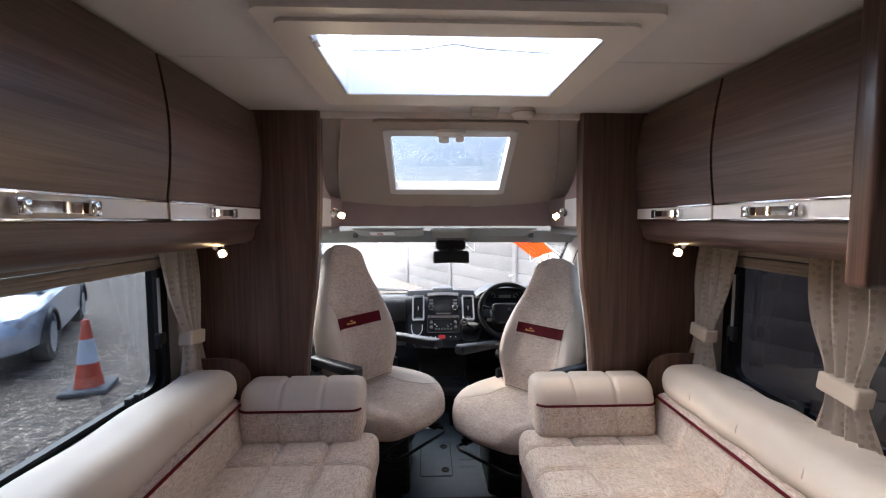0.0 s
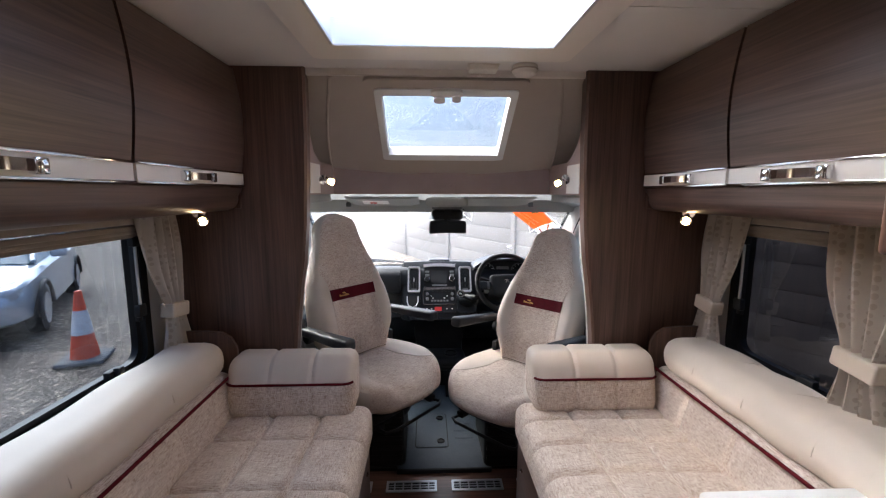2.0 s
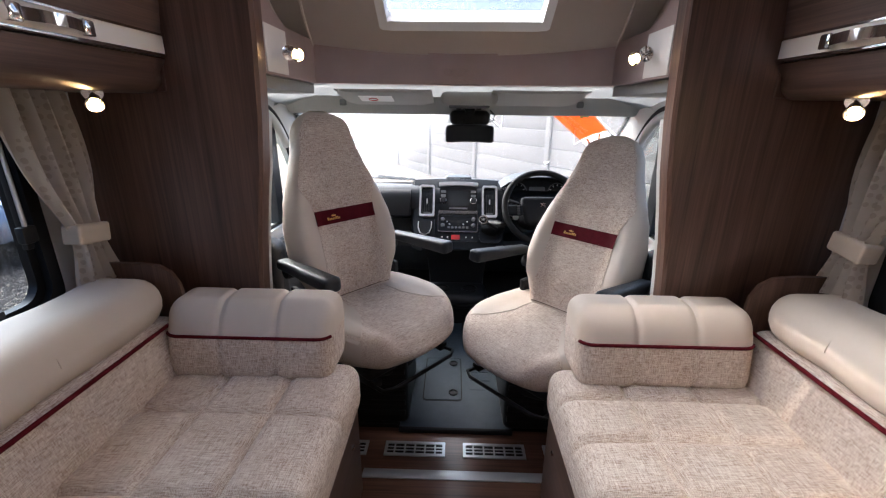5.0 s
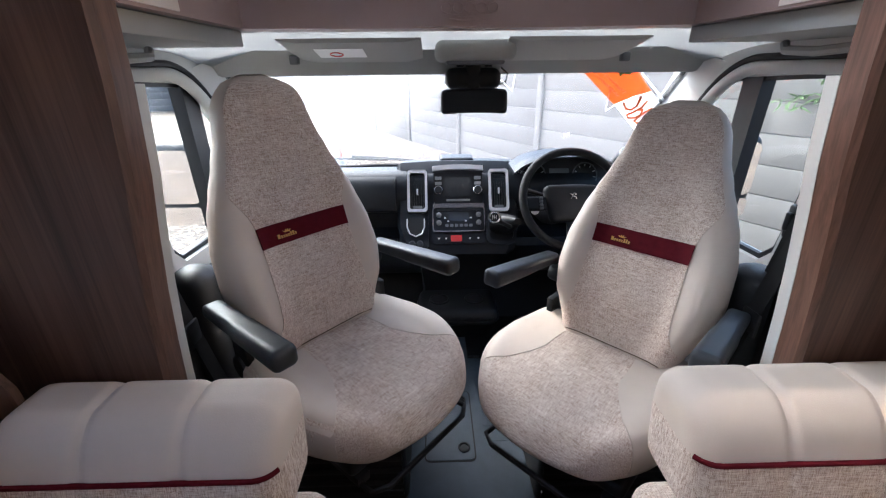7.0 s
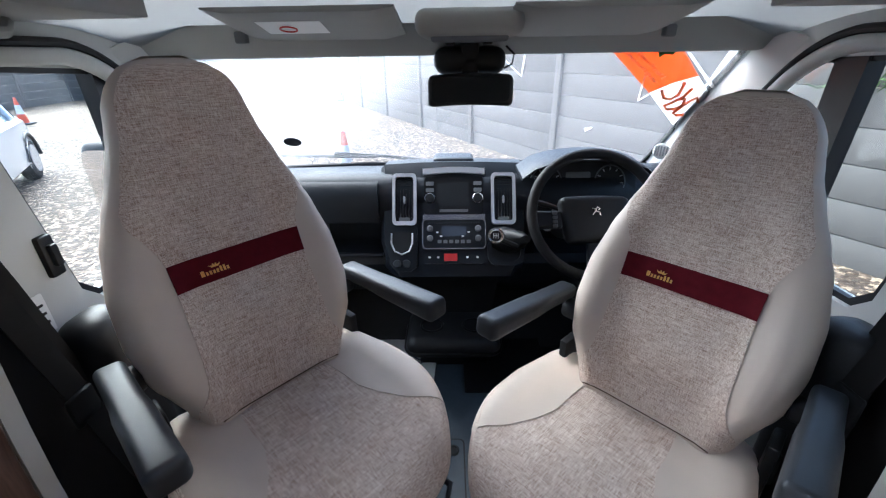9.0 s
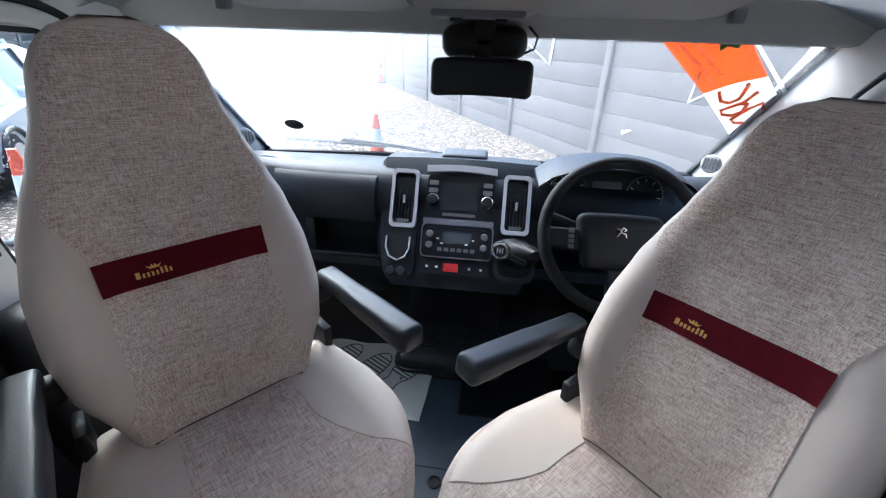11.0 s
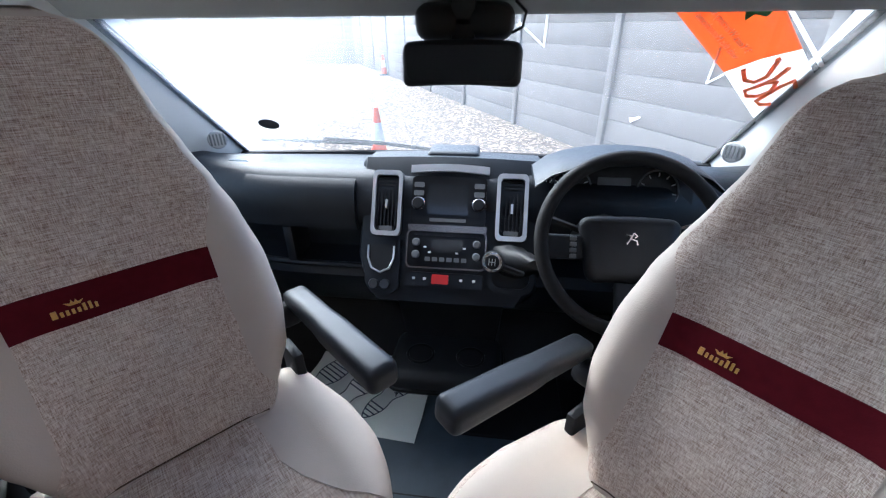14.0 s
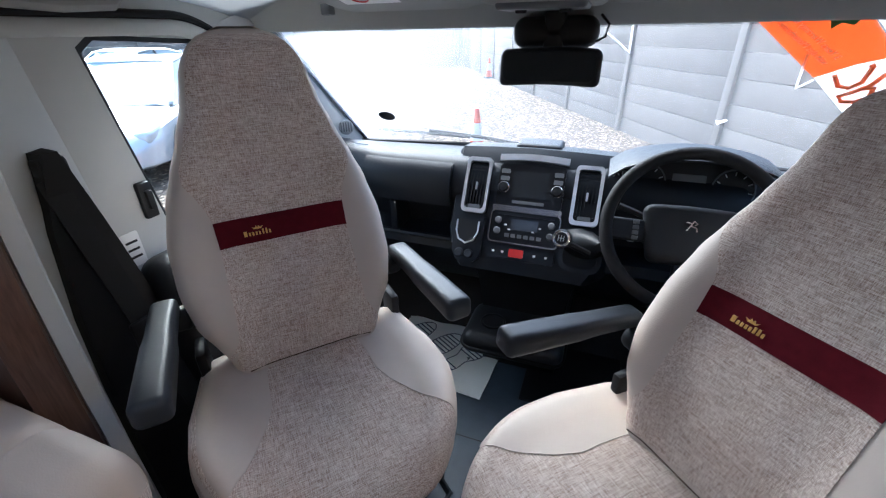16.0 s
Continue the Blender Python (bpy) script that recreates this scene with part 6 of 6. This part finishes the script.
            part("wheel_arch", tube([(wx + 0.37 * math.cos(a), s * 0.885, 0.32 + 0.37 * math.sin(a)) for a in [radians(10 * i) for i in range(19)]], 0.03, 8), BLACK, ob)
    part("grille", rbox(0.06, 0.9, 0.16, 0.03, 4, lambda p: p + Vector((2.06 - 0.12 * abs(p.y), 0, 0.40))), BLACK, ob)
    part("upper_grille", rbox(0.05, 0.7, 0.06, 0.02, 4, lambda p: p + Vector((2.06 - 0.10 * abs(p.y), 0, 0.58))), BLACK, ob)
    part("number_plate", box(2.125, 2.14, -0.26, 0.26, 0.44, 0.54, 0.004), WHITE, ob)
    return ob


car(pose(-6.69, 6.41, GROUND, 0, 0, -57.7), "pale silver-blue hatchback parked on the gravel")
car(pose(-11.5, 9.6, GROUND, 0, 0, -75), "pale silver hatchback parked further back")

# far panel fence that closes the yard on the passenger side
far = tagged(new("fence_far"), "distant grey concrete panel fence round the yard", "fence", "", "structure")
for p, q in ((Vector((-5.9, 26.4)), Vector((-17, 21))), (Vector((-17, 21)), Vector((-15, -6)))):
    run = q - p
    n = int(run.length / 2.42)
    for k in range(n):
        pt = p + run * k / n
        m2 = Matrix.Translation((pt.x, pt.y, GROUND)) @ Matrix.Rotation(math.atan2(run.y, run.x), 4, 'Z')
        for nm, me, rows in (("post", pmesh[0], 1), ("panel", pmesh[1], high)):
            for r in range(rows):
                o2 = new(nm, me)
                o2.parent = far
                o2.matrix_basis = m2 @ Matrix.Translation((0, 0, 0.3 * r))

# ---- cab floor, grilles, table, paper mat ----
cm = thing("cab_floor_mat", "blue-grey moulded rubber cab mat with square hatch", "floor mat")
part("mat", rbox(0.47, 0.96, 0.018, 0.008, 3, lambda p: Vector((p.x * 1.0, p.y + 2.45, p.z + 0.006))), MAT_GREY, cm)
part("front_lip", box(-0.235, 0.235, 1.962, 1.978, -0.001, 0.022, 0.005), RUBBER, cm)
for x0, x1 in ((-0.46, -0.242), (0.242, 0.46)):
    part("side_flap", box(x0, x1, 2.0, 2.92, -0.003, 0.010, 0.003), RUBBER, cm)
hl = part("hatch", slab(rr(-0.06, 2.32, 0.17, 0.33, 0.015), 0.0145, 0.0185, XY), MAT_GREY, cm)
part("hatch_groove", ring(rr(-0.06, 2.32, 0.182, 0.342, 0.02), rr(-0.06, 2.32, 0.172, 0.332, 0.016), 0.0145, 0.0165, XY), RUBBER, hl)
for y in (2.205, 2.44):
    part("hatch_knob", lathe([(0.022, 0.018), (0.022, 0.022), (0.016, 0.024), (0.014, 0.020), (0.001, 0.020)], 20, None, Matrix.Translation((-0.01, y, 0))), RUBBER, hl)
for y in (2.25, 2.32, 2.39):
    part("mat_ridge", slab(rr(0.12, y, 0.10, 0.035, 0.008), 0.0145, 0.017, XY), MAT_GREY, cm)
fm = thing("footwell_mat", "black carpet mat in the footwell", "floor mat", group="footwell mats")
part("carpet", rbox(0.36, 0.42, 0.014, 0.006, 3, lambda p: p + Vector((0.22, 2.92, 0.018))), RUBBER, fm)
SHEET = mat("white_paper", (0.82, 0.83, 0.80), 0.7, vary=0.05, scale=6, bump=0.2, bscale=25)
INK = mat("blue_ink", (0.02, 0.03, 0.08), 0.7)
pm = thing("paper_floor_mat", "crumpled white paper mat printed with shoe soles", "paper mat", pose(-0.32, 2.87, 0.012, 0, 0, -4))
b = bmesh.new()
g = [[b.verts.new((-0.24 + 0.48 * i / 16, -0.20 + 0.40 * j / 14, 0.010 + 0.008 * math.sin(i * 0.9 + j * 0.5) * math.sin(j * 0.7))) for i in range(17)] for j in range(15)]
for a, c in zip(g, g[1:]):
    for i in range(16):
        b.faces.new((a[i], a[i + 1], c[i + 1], c[i]))
bmesh.ops.solidify(b, geom=b.faces[:], thickness=0.0015)
part("sheet", b, SHEET, pm)
def sole_half(dy):
    """Half width of a shoe sole: broad at the ball, waisted, rounder at the heel."""
    return 0.048 * math.sqrt(max(0.0, 1 - (dy / 0.15) ** 2)) * (1 + 0.28 * dy / 0.15) * (1 - 0.38 * math.exp(-((dy + 0.03) / 0.035) ** 2))


for cx, cy in ((-0.17, 0.0), (-0.03, -0.03), (0.11, -0.01)):
    turn = Matrix.Translation((cx, cy, 0)) @ Matrix.Rotation(radians(-28), 4, 'Z')
    ys = [-0.149 + 0.298 * k / 20 for k in range(21)]
    out = [turn @ Vector((sole_half(y), y, 0.0215)) for y in ys] + [turn @ Vector((-sole_half(y), y, 0.0215)) for y in reversed(ys)]
    o = part("sole_print", tube(out, 0.0022, 4, None, True), INK, pm)
    for k in range(15):
        dy = -0.135 + 0.018 * k
        if -0.07 < dy < 0.0:
            continue
        w = sole_half(dy)
        bars = box(-w, w, dy - 0.002, dy + 0.002, 0.0205, 0.0228)
        bmesh.ops.transform(bars, matrix=turn, verts=bars.verts)
        part("sole_bar", bars, INK, o)


def grille(x0, x1):
    ob = thing("floor_grille", "small aluminium floor ventilation grille", "grille", group="floor grilles")
    xc, w = (x0 + x1) / 2, x1 - x0
    part("grille_frame", ring(rr(xc, 1.876, w, 0.072, 0.003, 2), rr(xc, 1.876, w - 0.022, 0.048, 0.003, 2), 0.0, 0.005, XY), SILVER, ob)
    part("backing", slab(rr(xc, 1.876, w - 0.02, 0.05, 0.003, 2), 0.0005, 0.0015, XY), RUBBER, ob)
    n = max(2, round(w / 0.042))
    for k in range(1, n):
        x = x0 + w * k / n
        part("bar", box(x - 0.003, x + 0.003, 1.852, 1.90, 0.0016, 0.0045), SILVER, ob)
    for y in (1.868, 1.884):
        part("cross_bar", box(x0 + 0.01, x1 - 0.01, y - 0.002, y + 0.002, 0.0016, 0.004), SILVER, ob)
    return ob


for a, c in ((-0.278, -0.04), (0.03, 0.273), (-0.50, -0.345), (0.345, 0.50)):
    grille(a, c)
ts = thing("threshold_strip", "ribbed aluminium floor threshold strip", "strip")
part("strip", box(-0.34, 0.34, 1.735, 1.775, 0.0, 0.006, 0.002), SILVER, ts)
for s in (-1, 1):
    bt = thing("button_stud", "small chrome stud on the sofa side", "stud", group="sofa studs")
    xx = -0.325 if s < 0 else 0.295
    part("stud", lathe([(0.009, 0.0), (0.009, 0.003), (0.005, 0.006), (0.001, 0.007)], 16, None, Matrix.Translation((xx, 1.60, 0.27)) @ Matrix.Rotation(radians(90 if s < 0 else -90), 4, 'Y')), CHROME, bt)
tb = thing("side_table", "white topped side unit with rounded corner", "table")
tl = [(0.50, 0.55), (0.50, 0.865)] + [(0.53 - 0.03 * math.cos(radians(15 * k)), 0.865 + 0.03 * math.sin(radians(15 * k))) for k in range(1, 7)] + [(1.10, 0.895), (1.10, 0.55)]
part("table_top", slab(tl, 0.70, 0.725, XY), WHITE, tb)
part("edge", slab([(x + (0.004 if x < 0.6 else 0), y - (0.004 if y > 0.6 else 0)) for x, y in tl], 0.69, 0.70, XY), WOOD_Y, tb)
part("base", box(0.56, 1.10, 0.57, 0.84, 0.0, 0.69, 0.004), WOOD_Z, tb)

# stickers and buckles by the passenger door
ds = thing("door_label", "small white safety label on the door pillar", "sticker")
part("label", slab(rr(2.17, 0.765, 0.045, 0.09, 0.004), -0.884, -0.882, YZ), WHITE, ds)
for z in (0.745, 0.765, 0.785):
    part("print_bar", slab(rr(2.17, z, 0.03, 0.006, 0.002), -0.882, -0.8812, YZ), BLACK, ds)
for s in (-1, 1):
    dl = thing("door_latch", "black door latch plate on the pillar", "latch", group="door latches")
    part("plate", box(*sorted((s * 0.872, s * 0.890)), 2.19 - 0.035 * s, 2.225 - 0.035 * s, 0.825, 0.92, 0.006), BLACK, dl)
    part("claw", box(*sorted((s * 0.860, s * 0.874)), 2.20 - 0.035 * s, 2.217 - 0.035 * s, 0.85, 0.90, 0.004), BLACK, dl)
    gh = thing("grab_handle", "pale moulded grab handle over the cab door", "handle", group="grab handles")
    part("handle", tube([(s * 0.80, 2.04, 1.318), (s * 0.79, 2.06, 1.302), (s * 0.785, 2.16, 1.296), (s * 0.79, 2.26, 1.302), (s * 0.80, 2.28, 1.318)], 0.011, 8), GREY_LINING, gh)

# ---- bush leaning over the fence ----
LEAF = mat("bamboo_leaf", (0.09, 0.17, 0.045), 0.55, vary=0.5, scale=12)
bu = thing("bamboo_bush", "green narrow-leaved bush leaning over the fence", "bush")
rnd = random.Random(9)
base = fence_at(-3.62) @ Vector((0, 0.1, 1.50))
stems = bmesh.new()
vs, fs = [], []
for k in range(16):
    a = rnd.uniform(0, 6.28)
    tip = base + Vector((rnd.uniform(-0.35, 0.2), rnd.uniform(-0.4, 0.4), rnd.uniform(-0.25, 0.45)))
    root = base + Vector((0.25, rnd.uniform(-0.2, 0.2), -0.1))
    mid = (tip + root) / 2 + Vector((0, 0, 0.12))
    tube([root, mid, tip], [0.006, 0.004, 0.002], 5, stems)
    for j in range(26):
        f = rnd.random()
        p0 = root.lerp(mid, f * 2) if f < 0.5 else mid.lerp(tip, f * 2 - 1)
        d = Vector((rnd.uniform(-1, 1), rnd.uniform(-1, 1), rnd.uniform(-0.9, 0.5))).normalized() * rnd.uniform(0.07, 0.14)
        sd = d.cross(Vector((rnd.uniform(-1, 1), rnd.uniform(-1, 1), 1))).normalized() * rnd.uniform(0.007, 0.012)
        n0 = len(vs)
        vs += [tuple(p0), tuple(p0 + d * 0.4 + sd), tuple(p0 + d), tuple(p0 + d * 0.4 - sd)]
        fs.append((n0, n0 + 1, n0 + 2, n0 + 3))
part("stems", stems, LEAF, bu)
me = bpy.data.meshes.new("leaves")
me.from_pydata(vs, [], fs)
me.materials.append(LEAF)
lv = new("leaves", me)
lv.parent = bu
